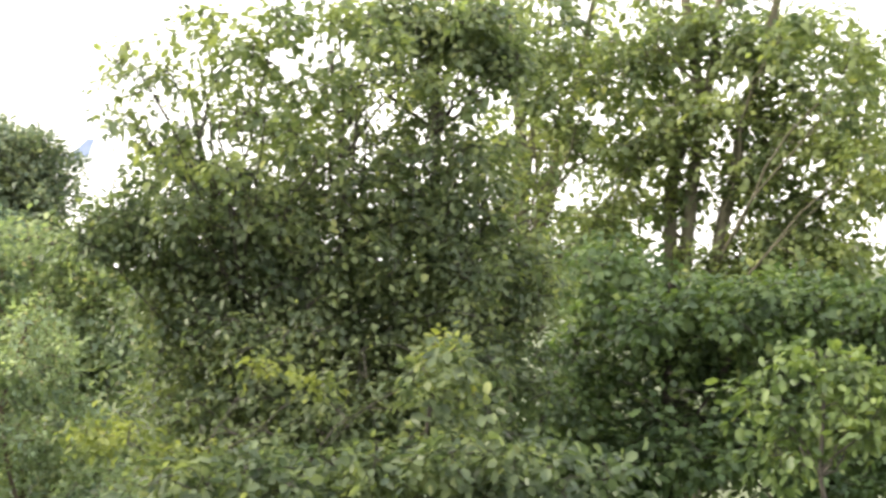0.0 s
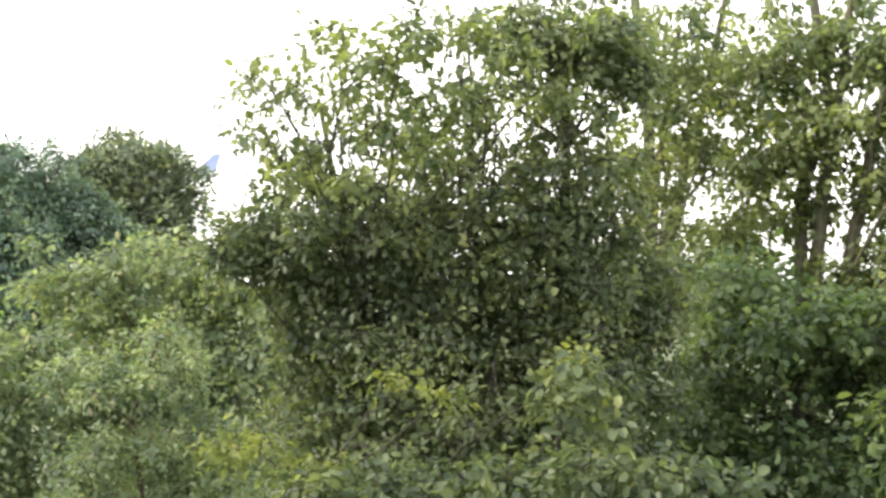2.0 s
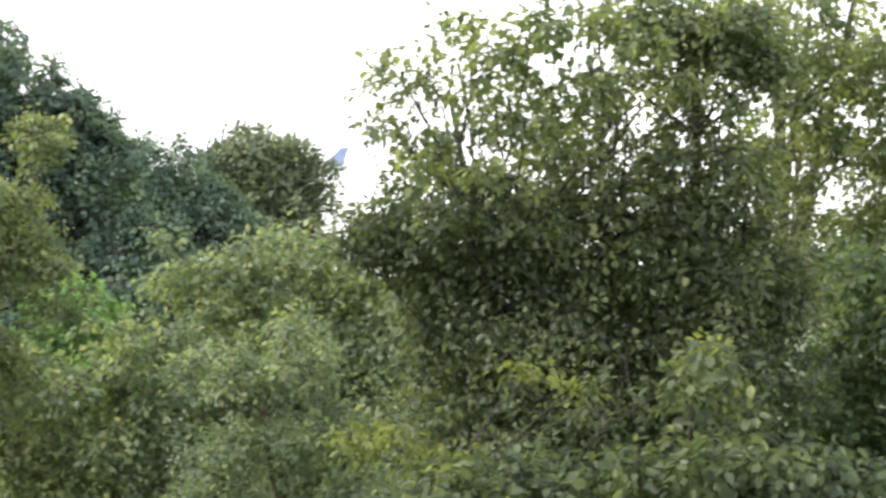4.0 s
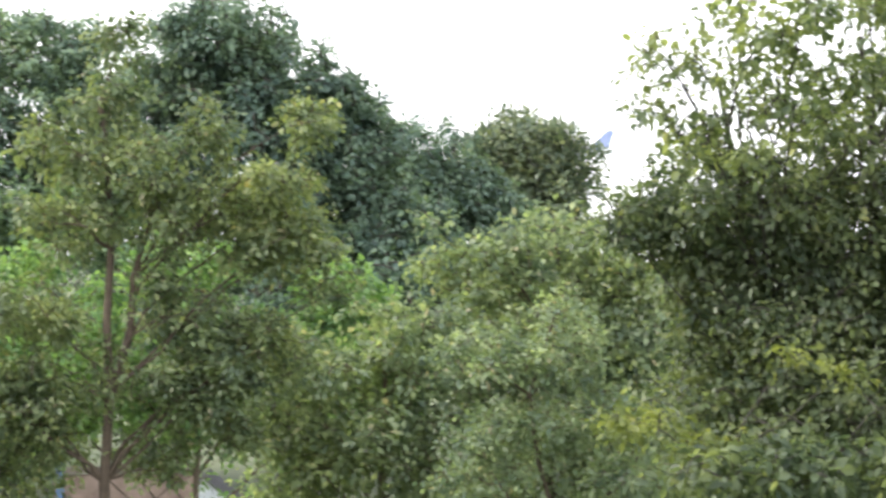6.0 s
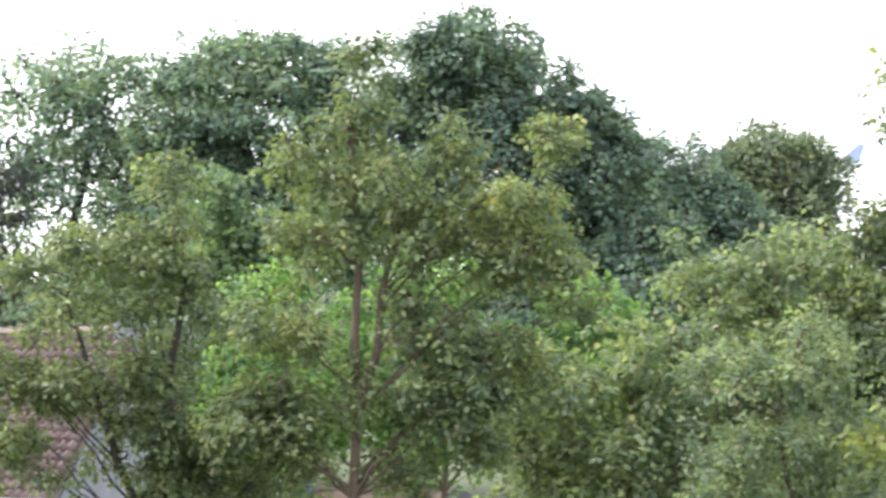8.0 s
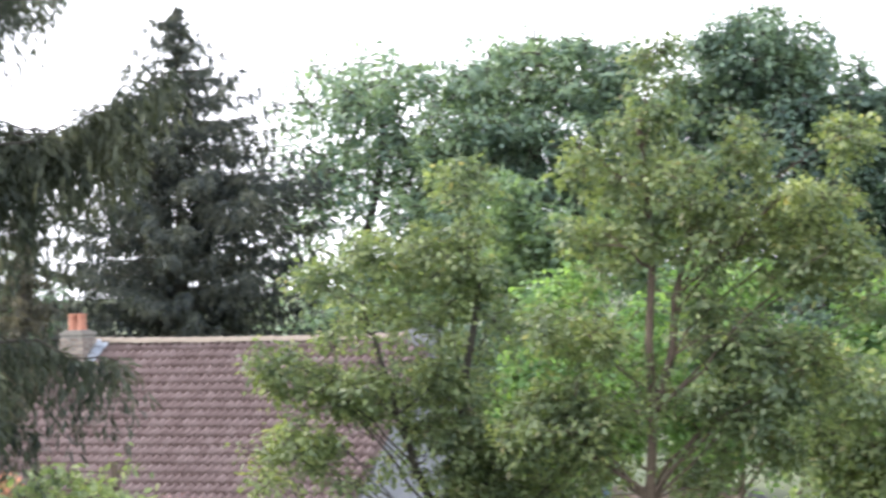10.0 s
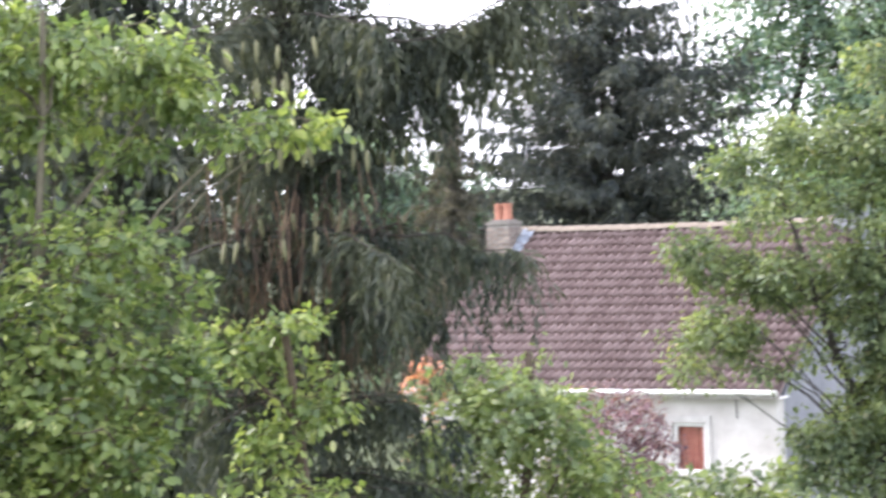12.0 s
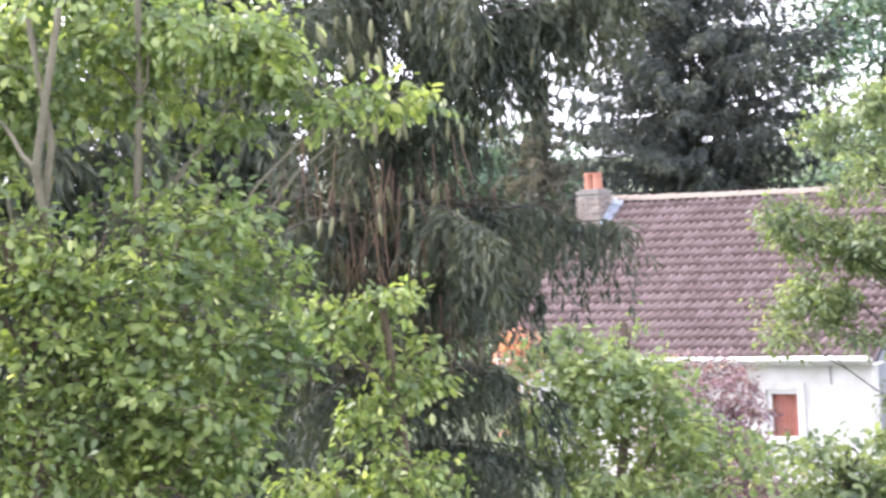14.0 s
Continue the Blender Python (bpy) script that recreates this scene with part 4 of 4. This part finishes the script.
grow("plum_shrub", "purple-leaved shrub before the white house wall", "shrub", (-8.3, 46.3), [
    (-8.45, 46.24, 3.16, 0.69, 0.38, 1.2), (-7.92, 46.33, 2.39, 0.53, 0.53, 1.2), (-8.83, 46.17, 2.91, 0.42, 0.42, 1.2),
    (-7.47, 46.41, 1.03, 0.63, 0.38, 1.4), (-7.78, 46.36, 3.18, 0.42, 0.27, 0.6), (-8.98, 46.14, 1.96, 0.63, 0.53, 1.2),
    (-7.69, 46.37, 2.75, 0.42, 0.38, 1), (-7.57, 46.39, 2.05, 0.42, 0.48, 0.9), (-7.96, 46.32, 1.59, 0.53, 0.42, 1.2),
],
     (0.075, 0.6), M_PURPLE, M_BARK_DARK, 36, thick=1.2, stray=0.6, swell=1.4, radius=0.035, per=12, twig=0.008, skirt=[(-8.3, 46.3, 1.09, 1.0, 0.9, 1)])
grow("creeper", "orange-leaved creeper at the corner of the roof", "climbing plant", (-13.4, 52.4),
     [(-13.35, 52.2, 3.51, 0.34, 0.30, 2.5), (-13.6, 52.3, 3.17, 0.35, 0.3, 2.2), (-13.1, 52.2, 3.06, 0.3, 0.3, 1.6), (-13.4, 52.3, 1.97, 0.4, 0.8, 1)],
     (0.10, 0.7), M_ORANGE, M_BARK_DARK, 37, radius=0.04, per=12, twig=0.006)

# ---------------------------------------------------------------- near trees
NEAR_WHORLS = [(0.5 + 0.55 * k, 0.95 + 0.13 * (9 - k), 7, 20 + 47 * k) for k in range(9)] + \
    [(5.70, 0.95, 8, 10), (6.20, 0.95, 8, 60), (6.70, 0.9, 7, 25), (7.16, 1.50, 7, -3), (7.60, 0.6, 6, 100), (7.90, 0.6, 6, 30), (8.42, 1.42, 7, 3), (8.60, 0.50, 6, 70), (8.90, 0.42, 6, 150), (9.30, 0.42, 6, 40),
     (9.60, 0.42, 5, 90), (10.20, 0.38, 5, 10), (10.80, 0.4, 5, 70), (11.40, 0.28, 5, 30)]
NEAR_SPRUCE = spruce("spruce_tree", "dark drooping spruce tree with hanging shoots and pale cones", (-4.42, 14.33), NEAR_WHORLS, (0.088, 0.18), 22, 0.34, 0.060, 0.13,
                     M_NEEDLE, M_BARK_DARK, hang=0.95, upturn=0.12, bare=4.6,
                     swept=[(8.56, 1.68, 8), (8.52, 1.55, -6), (8.48, 1.45, 22), (8.36, 1.3, 1), (8.28, 1.2, 15), (8.6, 1.75, 2), (9.45, 1.15, 6), (9.35, 1.05, -10), (9.4, 1.1, 20), (9.2, 0.8, 0)])
grow("broadleaf_tree", "dense dark green tree with a sparse leader of upright twigs", "tree", (5.3, 16.2), [
    (4.33, 15.92, 8.04, 0.30, 0.14, 1.3), (4.83, 15.78, 8.07, 0.30, 0.14, 1.3), (3.83, 16.05, 7.96, 0.20, 0.13, 1.1),
    (5.39, 15.59, 8.11, 0.24, 0.16, 1.4),
    (5.39, 15.49, 8.99, 0.30, 0.22, 3.2), (5.78, 15.35, 8.92, 0.30, 0.22, 3.4), (5.98, 15.27, 8.70, 0.22, 0.17, 2.6),
    (5.15, 15.57, 7.92, 0.33, 0.17, 3), (4.52, 15.77, 7.74, 0.41, 0.18, 3.2), (3.99, 15.91, 7.74, 0.30, 0.17, 2.6),
    (5.64, 15.61, 8.96, 0.34, 0.19, 1.2), (5.95, 15.49, 8.75, 0.24, 0.17, 1.2), (3.57, 16.22, 8.37, 0.15, 0.13, 0.2),
    (3.89, 16.14, 8.15, 0.17, 0.17, 0.4), (5.57, 15.64, 8.42, 0.26, 0.15, 0.9), (5.78, 15.56, 8.12, 0.28, 0.19, 1.5),
    (5.07, 15.81, 8.15, 0.34, 0.13, 0.8), (3.53, 16.23, 7.76, 0.30, 0.12, 2.0), (3.35, 16.26, 7.55, 0.26, 0.12, 1.8),
    (5.25, 16.17, 7.56, 0.88, 0.50, 4.0), (4.59, 16.37, 7.26, 0.76, 0.50, 4.0), (5.90, 15.94, 7.33, 0.65, 0.57, 4.0),
    (5.17, 16.19, 6.80, 1.15, 0.57, 4.0), (4.22, 16.47, 7.56, 0.54, 0.34, 3.2), (3.75, 16.59, 7.62, 0.32, 0.32, 2.8),
    (4.59, 16.37, 7.83, 0.50, 0.27, 2.0), (4.88, 16.29, 6.22, 1.26, 0.46, 3.5), (5.83, 15.97, 6.64, 0.73, 0.54, 3.0),
    (4.07, 16.51, 6.65, 0.46, 0.61, 2.4), (4.88, 16.28, 8.29, 0.65, 0.32, 1.1), (4.41, 16.42, 8.59, 0.46, 0.31, 0.7),
    (4.04, 16.52, 8.10, 0.36, 0.29, 1.4), (3.76, 16.58, 8.52, 0.23, 0.42, 0.4), (4.52, 16.39, 9.05, 0.46, 0.27, 0.4),
    (5.75, 15.99, 9.01, 0.65, 0.42, 1.7), (5.32, 16.15, 8.63, 0.46, 0.34, 0.7), (5.75, 15.99, 8.10, 0.50, 0.38, 2.0),
],
     (0.052, 0.64), M_OAK, M_BARK_DARK, 41, stems=[(4.9, 16.3, 7.88), (5.7, 16.0, 8.88)], radius=0.10, per=14, twig=0.007, skirt=[(5.2, 16.2, 4.08, 1.6, 1.2, 0.5)], thick=1.35, lumps=16, stray=0.25)
# Added tree: its lighter leaves stand in for the dark tree's backlit top.
grow("broadleaf_tree", "light olive-green tree with loose backlit shoots against the sky", "tree", (5.53, 16.71), [
    (3.51, 15.51, 8.69, 0.16, 0.13, 0.9), (3.47, 15.52, 8.34, 0.16, 0.14, 0.9), (3.75, 15.46, 8.55, 0.20, 0.20, 0.9),
    (3.78, 15.45, 8.16, 0.20, 0.16, 1.2), (4.02, 15.39, 8.94, 0.20, 0.13, 0.8), (4.26, 15.32, 8.69, 0.18, 0.16, 0.8),
    (5.55, 15.21, 8.51, 0.26, 0.16, 1.4), (5.04, 15.39, 8.81, 0.22, 0.18, 1.0), (5.66, 15.17, 8.98, 0.18, 0.18, 1.0),
    (4.32, 15.10, 8.86, 0.27, 0.20, 1.2), (4.05, 15.18, 8.68, 0.21, 0.18, 0.8), (4.56, 15.02, 8.50, 0.27, 0.16, 1.3),
    (4.89, 14.92, 8.82, 0.25, 0.21, 1.2), (3.78, 15.25, 8.89, 0.12, 0.14, 0.5), (3.46, 15.32, 8.68, 0.14, 0.12, 0.55),
    (4.93, 14.91, 8.53, 0.21, 0.14, 1.0), (4.26, 15.11, 8.36, 0.25, 0.11, 1.2), (4.05, 15.18, 8.04, 0.21, 0.10, 1.6),
    (4.56, 15.02, 8.22, 0.29, 0.12, 1.4), (3.85, 15.23, 8.46, 0.14, 0.14, 0.5), (4.70, 14.98, 9.00, 0.21, 0.12, 1.0),
],
     (0.060, 0.66), M_BIRCH, M_BARK_DARK, 52, stems=[(5.05, 16.23, 8.86), (4.13, 16.49, 8.63)], radius=0.055, per=12, twig=0.006, stray=0.25)
grow("broadleaf_tree", "thin multi-stemmed tree with sparse yellow-green leaves", "tree", (8.2, 20.4), [
    (7.60, 19.14, 9.22, 0.28, 0.37, 1.3), (7.81, 19.05, 8.66, 0.25, 0.28, 1.3), (7.47, 19.19, 8.43, 0.25, 0.23, 1.3),
    (8.12, 18.93, 8.84, 0.37, 0.46, 1.2), (8.33, 18.83, 8.10, 0.37, 0.37, 1.3), (7.78, 19.07, 8.05, 0.23, 0.28, 0.9),
    (8.04, 18.96, 7.64, 0.37, 0.23, 1.8), (8.29, 18.85, 7.50, 0.32, 0.17, 2), (7.74, 19.09, 8.89, 0.23, 0.28, 0.8),
    (8.20, 20.41, 9.33, 0.64, 0.54, 0.9), (8.69, 20.20, 9.48, 0.45, 0.59, 0.8), (8.78, 20.16, 8.54, 0.54, 0.54, 1.3),
    (8.01, 20.48, 8.30, 0.45, 0.54, 1), (8.52, 20.28, 7.66, 0.54, 0.45, 1.4), (7.92, 20.52, 7.41, 0.54, 0.45, 1.6),
    (8.74, 20.18, 7.21, 0.54, 0.30, 1.6),
],
     (0.066, 0.66), M_BIRCH, M_BARK, 42, fork=7, stems=[(7.95, 20.5, 10.28), (8.35, 20.3, 9.58), (8.75, 20.2, 9.88)], radius=0.115, per=12, twig=0.006, thick=1.7)
grow("broadleaf_tree", "light green tree with forked grey stems", "tree", (9.1, 18.9), [
    (9.46, 17.04, 9.08, 0.31, 0.31, 1.2), (9.60, 16.96, 8.34, 0.24, 0.26, 1.3), (9.04, 17.27, 9.17, 0.26, 0.26, 1.1),
    (9.38, 17.09, 8.64, 0.26, 0.22, 1.2),
    (8.83, 18.82, 8.52, 0.42, 0.28, 1.6), (9.45, 18.52, 8.19, 0.37, 0.33, 1.6), (9.53, 18.48, 8.98, 0.37, 0.37, 1.2),
    (8.71, 18.88, 9.22, 0.37, 0.28, 1.0), (9.21, 18.64, 9.31, 0.33, 0.23, 1.1), (9.25, 18.62, 7.41, 0.42, 0.19, 2.2),
    (9.61, 18.43, 7.59, 0.33, 0.23, 2.2),
    (8.97, 18.98, 9.05, 0.61, 0.57, 1.1), (9.47, 18.73, 9.28, 0.52, 0.61, 1.1), (9.14, 18.90, 8.58, 0.61, 0.38, 1.5),
    (9.68, 18.63, 8.35, 0.52, 0.52, 1.4), (8.68, 19.11, 8.02, 0.38, 0.47, 1.6), (9.10, 18.92, 8.02, 0.33, 0.28, 0.9),
    (10.15, 18.37, 9.09, 0.61, 0.71, 1.2), (10.16, 18.37, 8.07, 0.61, 0.57, 1.8), (9.56, 18.69, 7.70, 0.47, 0.38, 2.2),
    (8.72, 19.10, 9.38, 0.38, 0.43, 0.9), (9.92, 18.50, 7.33, 0.71, 0.38, 2.5),
],
     (0.066, 0.7), M_BIRCH, M_BARK, 43, fork=7, stems=[(8.95, 19.0, 10.04), (9.35, 18.8, 9.94), (9.9, 18.5, 10.14)], radius=0.125, per=12, twig=0.006, thick=1.7)
grow("tall_shrub", "dark green shaded shrub under the tall trees", "shrub", (8.3, 16.5), [
    (7.89, 16.83, 7.16, 0.38, 0.14, 2.6), (7.37, 17.07, 7.26, 0.33, 0.15, 2.6),
    (7.35, 16.43, 7.03, 0.45, 0.17, 2.6), (8.17, 16.03, 7.13, 0.36, 0.24, 2.6),
    (7.61, 16.86, 6.81, 0.62, 0.33, 3.5), (8.42, 16.46, 6.94, 0.75, 0.37, 3.5), (8.02, 16.67, 6.27, 0.96, 0.50, 4),
    (8.89, 16.21, 6.86, 0.54, 0.46, 3.2), (8.79, 16.27, 6.07, 0.92, 0.46, 4), (7.00, 17.12, 6.48, 0.62, 0.62, 3.2),
    (7.50, 16.91, 7.27, 0.42, 0.33, 2), (7.57, 16.88, 5.77, 0.67, 0.33, 3), (9.32, 15.97, 6.45, 0.50, 0.83, 3.5),
],
     (0.075, 0.66), M_DARK, M_BARK_DARK, 44, full=False, radius=0.08, per=16, twig=0.006, skirt=[(8.3, 16.5, 3.94, 1.3, 1.2, 1)])
grow("tall_shrub", "yellow-green leafy sprays of a tall shrub", "shrub", (7.7, 14.0), [
    (7.56, 14.09, 6.74, 0.32, 0.14, 1.7), (7.84, 13.94, 6.61, 0.32, 0.18, 1.8), (7.28, 14.24, 6.50, 0.25, 0.14, 1.6),
    (7.96, 13.87, 6.33, 0.22, 0.14, 1.6), (7.72, 14.01, 6.26, 0.40, 0.29, 1.4), (7.31, 14.23, 6.21, 0.29, 0.22, 1.2),
],
     (0.075, 0.6), M_SPRAY, M_BARK_DARK, 45, radius=0.04, per=12, twig=0.006)
grow("tall_shrub", "pale green soft-leaved shrub with brownish stems", "shrub", (4.06, 22.65), [
    (3.56, 22.73, 6.49, 0.49, 0.26, 2.6), (4.26, 22.61, 6.53, 0.41, 0.26, 2.4), (3.86, 22.68, 5.82, 0.67, 0.31, 3),
    (4.66, 22.53, 6.02, 0.36, 0.26, 2.2), (4.86, 22.49, 5.45, 0.47, 0.23, 2.6), (3.47, 22.75, 5.42, 0.47, 0.23, 2.6),
    (4.26, 22.61, 6.89, 0.31, 0.19, 1.6),
],
     (0.062, 0.55), M_PALE, M_BARK_BROWN, 53, full=False, radius=0.045, per=14, twig=0.006, thick=1.6)
grow("tall_shrub", "yellow-green sprigs of a low shrub under the dark tree", "shrub", (3.91, 14.90), [
    (4.50, 14.73, 6.68, 0.10, 0.14, 1.2), (4.14, 14.84, 6.80, 0.12, 0.09, 1.2), (3.27, 15.05, 6.39, 0.24, 0.12, 1.8),
    (3.64, 14.97, 6.25, 0.21, 0.12, 1.8), (5.26, 14.47, 6.82, 0.15, 0.18, 1.6),
],
     (0.05, 0.62), M_SPRIG, M_BARK_DARK, 54, radius=0.03, per=12, twig=0.005, stems=[(3.77, 14.93, 6.06)])
grow("tall_shrub", "pale green leafy shrub before the dark tree", "shrub", (4.8, 14.2), [
    (4.43, 14.33, 6.16, 0.54, 0.17, 3), (5.07, 14.11, 6.23, 0.57, 0.24, 3), (5.61, 13.91, 6.13, 0.54, 0.20, 3),
    (5.17, 14.08, 6.67, 0.27, 0.30, 1.5), (3.78, 14.52, 6.09, 0.51, 0.17, 3),
],
     (0.075, 0.62), M_OAK, M_BARK_DARK, 46, radius=0.04, per=14, twig=0.006)
grow("broadleaf_tree", "green large-leaved tree with mossy upright stems", "tree", (-5.15, 11.38), [
    (-5.05, 11.43, 8.19, 0.45, 0.22, 2.8), (-4.46, 11.67, 8.12, 0.39, 0.22, 2.8), (-5.29, 11.32, 7.90, 0.34, 0.22, 2.2),
    (-3.85, 11.89, 7.74, 0.27, 0.09, 1.8), (-3.56, 11.98, 7.79, 0.17, 0.10, 1.6), (-4.39, 11.70, 7.66, 0.17, 0.10, 2.2),
    (-4.18, 11.78, 8.02, 0.20, 0.20, 2.4), (-5.62, 11.16, 8.03, 0.34, 0.34, 2.6), (-4.82, 11.53, 7.81, 0.34, 0.17, 1.3),
    (-4.76, 11.55, 7.47, 0.25, 0.14, 0.5), (-5.53, 11.20, 7.56, 0.28, 0.25, 1.4),
],
     (0.054, 0.62), M_NEAR, M_BARK, 47, stems=[(-4.97, 11.03, 8.26), (-5.12, 11.0, 8.22), (-4.66, 11.27, 8.34)], radius=0.055, per=12, twig=0.006, droop=0.45, thick=2.0)
grow("broadleaf_tree", "dense bright green tree with large leaves", "tree", (-4.75, 11.0), [
    (-4.68, 11.04, 7.24, 0.27, 0.13, 0.8), (-4.29, 11.21, 7.26, 0.24, 0.16, 2.2), (-5.06, 10.88, 7.05, 0.32, 0.24, 2.4),
    (-4.53, 11.11, 6.96, 0.43, 0.24, 2.4), (-4.08, 11.28, 6.98, 0.16, 0.12, 2), (-4.95, 10.93, 6.58, 0.38, 0.30, 3.2),
    (-4.46, 11.14, 6.44, 0.46, 0.35, 3.6), (-5.17, 10.83, 6.12, 0.43, 0.27, 3.2), (-4.59, 11.08, 5.98, 0.46, 0.22, 3.4),
    (-4.05, 11.29, 6.54, 0.16, 0.19, 2.4), (-5.52, 10.65, 7.22, 0.35, 0.35, 2.6), (-5.59, 10.61, 6.53, 0.32, 0.46, 3),
],
     (0.054, 0.62), M_NEAR, M_BARK_BROWN, 48, radius=0.08, per=14, twig=0.007, droop=0.08, thick=1.4, lumps=15, skirt=[(-4.75, 11, 4.88, 1.1, 0.8, 0.7)])
grow("broadleaf_tree", "slender light green tree with drooping leaf clusters", "tree", (-4.1, 12.9), [
    (-4.00, 12.89, 6.68, 0.21, 0.08, 2.2), (-4.21, 12.83, 6.53, 0.27, 0.12, 1.8), (-3.87, 12.93, 6.32, 0.21, 0.14, 2),
    (-4.09, 12.86, 6.06, 0.18, 0.18, 2), (-4.38, 12.77, 6.63, 0.18, 0.12, 1.8), (-3.91, 12.92, 5.71, 0.39, 0.14, 2.2),
    (-4.34, 12.78, 5.74, 0.24, 0.18, 2),
],
     (0.054, 0.62), M_NEAR, M_BARK_BROWN, 49, radius=0.07, per=12, twig=0.006, droop=0.4)
grow("broadleaf_tree", "fresh green leafy tree before the tiled roof", "tree", (-4.2, 19.5), [
    (-4.48, 19.49, 5.83, 0.45, 0.19, 2.4), (-4.18, 19.56, 5.56, 0.56, 0.29, 2.8), (-4.64, 19.46, 5.22, 0.49, 0.36, 2.6),
    (-3.76, 19.65, 5.18, 0.43, 0.27, 2.2), (-4.18, 19.56, 4.79, 0.67, 0.22, 2.8), (-4.10, 19.58, 6.06, 0.08, 0.12, 0.9),
    (-4.92, 19.39, 5.79, 0.18, 0.15, 1.6), (-3.38, 19.72, 4.84, 0.49, 0.27, 1.3),
],
     (0.070, 0.62), M_FRESH, M_BARK_BROWN, 50, radius=0.09, per=14, twig=0.007, droop=0.3, skirt=[(-4.2, 19.5, 3.60, 1.0, 1.0, 1)])
grow("broadleaf_tree", "low green branches before the house wall", "tree", (-2.1, 22.0), [
    (-3.13, 21.78, 4.76, 0.35, 0.13, 1.5), (-2.69, 21.84, 4.69, 0.35, 0.15, 1.8), (-2.95, 21.81, 4.45, 0.54, 0.20, 1.8),
    (-2.42, 21.87, 4.43, 0.40, 0.25, 2),
],
     (0.08, 0.62), M_APPLE, M_BARK_DARK, 51, radius=0.08, per=14, twig=0.007)


# ---------------------------------------------------------------- dry twigs hanging close to the spruce trunk
def dry_twigs():
    rng = np.random.default_rng(77)
    lines = []
    for k in range(480):
        a, r, z = rng.uniform(0, 2 * math.pi), rng.uniform(0.1, 0.68), rng.uniform(6.4, 7.6)
        p = np.array([r * math.cos(a), r * math.sin(a), z])
        ln = rng.uniform(0.2, 0.55)
        q = [p, p + np.array([rng.normal(0, 0.03), rng.normal(0, 0.03), -0.5 * ln]), p + np.array([rng.normal(0, 0.07), rng.normal(0, 0.07), -ln])]
        lines.append((q, [0.006, 0.005, 0.003]))
    link_mesh("dry_brushwood", tube_mesh("dry_brushwood", lines, 3), M_DEAD, NEAR_SPRUCE, "dry brown hanging twigs", "stuff")
    limb = [(-0.15, -0.1, 7.02), (-0.5, -0.3, 7.06), (-0.95, -0.45, 7.04)]
    link_mesh("dead_limb", tube_mesh("dead_limb", [(limb, [0.035, 0.03, 0.02])], 7), M_BARK_DARK, NEAR_SPRUCE, "bare black dead limb")


dry_twigs()

# ---------------------------------------------------------------- spruce cones
def cone_mesh():
    prof = [(0.0, 0.004), (0.02, 0.013), (0.05, 0.018), (0.09, 0.017), (0.125, 0.011), (0.145, 0.003)]
    pts = [(0, 0, -a) for a, _ in prof]
    me = tube_mesh("cone", [(pts, [r for _, r in prof])], 8)
    me.materials.append(M_CONE)
    return me


CONE = cone_mesh()
rng_c = random.Random(5)
for k in range(60):
    z, near, far = rng_c.choice(((7.35, 0.2, 0.6), (7.25, 0.2, 0.7), (7.75, 0.3, 0.8), (8.2, 0.6, 1.35), (8.4, 0.5, 1.3)))
    a = rng_c.uniform(-2.2, 0.3)
    r = rng_c.uniform(near, far)
    ob = new("cone", CONE)
    ob.parent = NEAR_SPRUCE
    ob.matrix_basis = pose(r * math.cos(a), r * math.sin(a), z - 0.15 * r, rng_c.uniform(-12, 12), rng_c.uniform(-12, 12), 0) @ Matrix.Diagonal((0.75, 0.75, 0.9, 1))

# ---------------------------------------------------------------- roof tiles of the front slope
COLS, ROWS = 44, 18


def roof_tiles():
    width = (LEN + 0.33) / COLS
    slope = Vector((0, DEEP / 2 + OVER, RIDGE - 0.05 - EAVE - 0.12))
    step = slope.length / ROWS
    tilt = math.degrees(math.atan2(slope.z, slope.y))
    xs = np.linspace(0, 1, 13)
    prof = 0.05 * (1 + np.sin(xs * 2 * math.pi + 0.6))
    top = np.stack([xs * width, np.full(13, step * 1.08), prof + 0.006], 1)
    low = np.stack([xs * width, np.zeros(13), prof + 0.075], 1)
    lip = np.stack([xs * width, np.full(13, 0.03), prof - 0.01], 1)
    i = np.arange(12)
    co = np.concatenate([lip, low, top])
    fa = np.concatenate([np.stack([i, i + 1, 13 + i + 1, 13 + i], 1), np.stack([13 + i, 13 + i + 1, 26 + i + 1, 26 + i], 1)]).ravel()
    me = mesh_from("roof_tile", co, fa, 4)
    me.materials.append(M_TILE)
    r = random.Random(8)
    rest_co, rest_fa, n = [], [], 0
    made = 0
    for row in range(ROWS):
        for col in range(COLS):
            m = pose(-LEN - 0.18 + col * width, -OVER, EAVE + 0.10, tilt, 0, 0) @ pose(0, row * step, r.uniform(0, 0.008), r.uniform(-0.3, 0.3), r.uniform(-0.25, 0.25), r.uniform(-0.3, 0.3))
            if 4 <= row < 16 and 2 <= col < 27 and made < 300:
                ob = new("roof_tile", me)
                ob.parent = HOUSE_OB
                ob.matrix_basis = m
                made += 1
            else:
                rest_co.append(np.array([m @ Vector(c) for c in co]))
                rest_fa.append(fa + n)
                n += len(co)
    rest = mesh_from("roof_tiles", np.concatenate(rest_co), np.concatenate(rest_fa), 4)
    link_mesh("roof_tiles", rest, M_TILE, HOUSE_OB, kind="stuff")


roof_tiles()
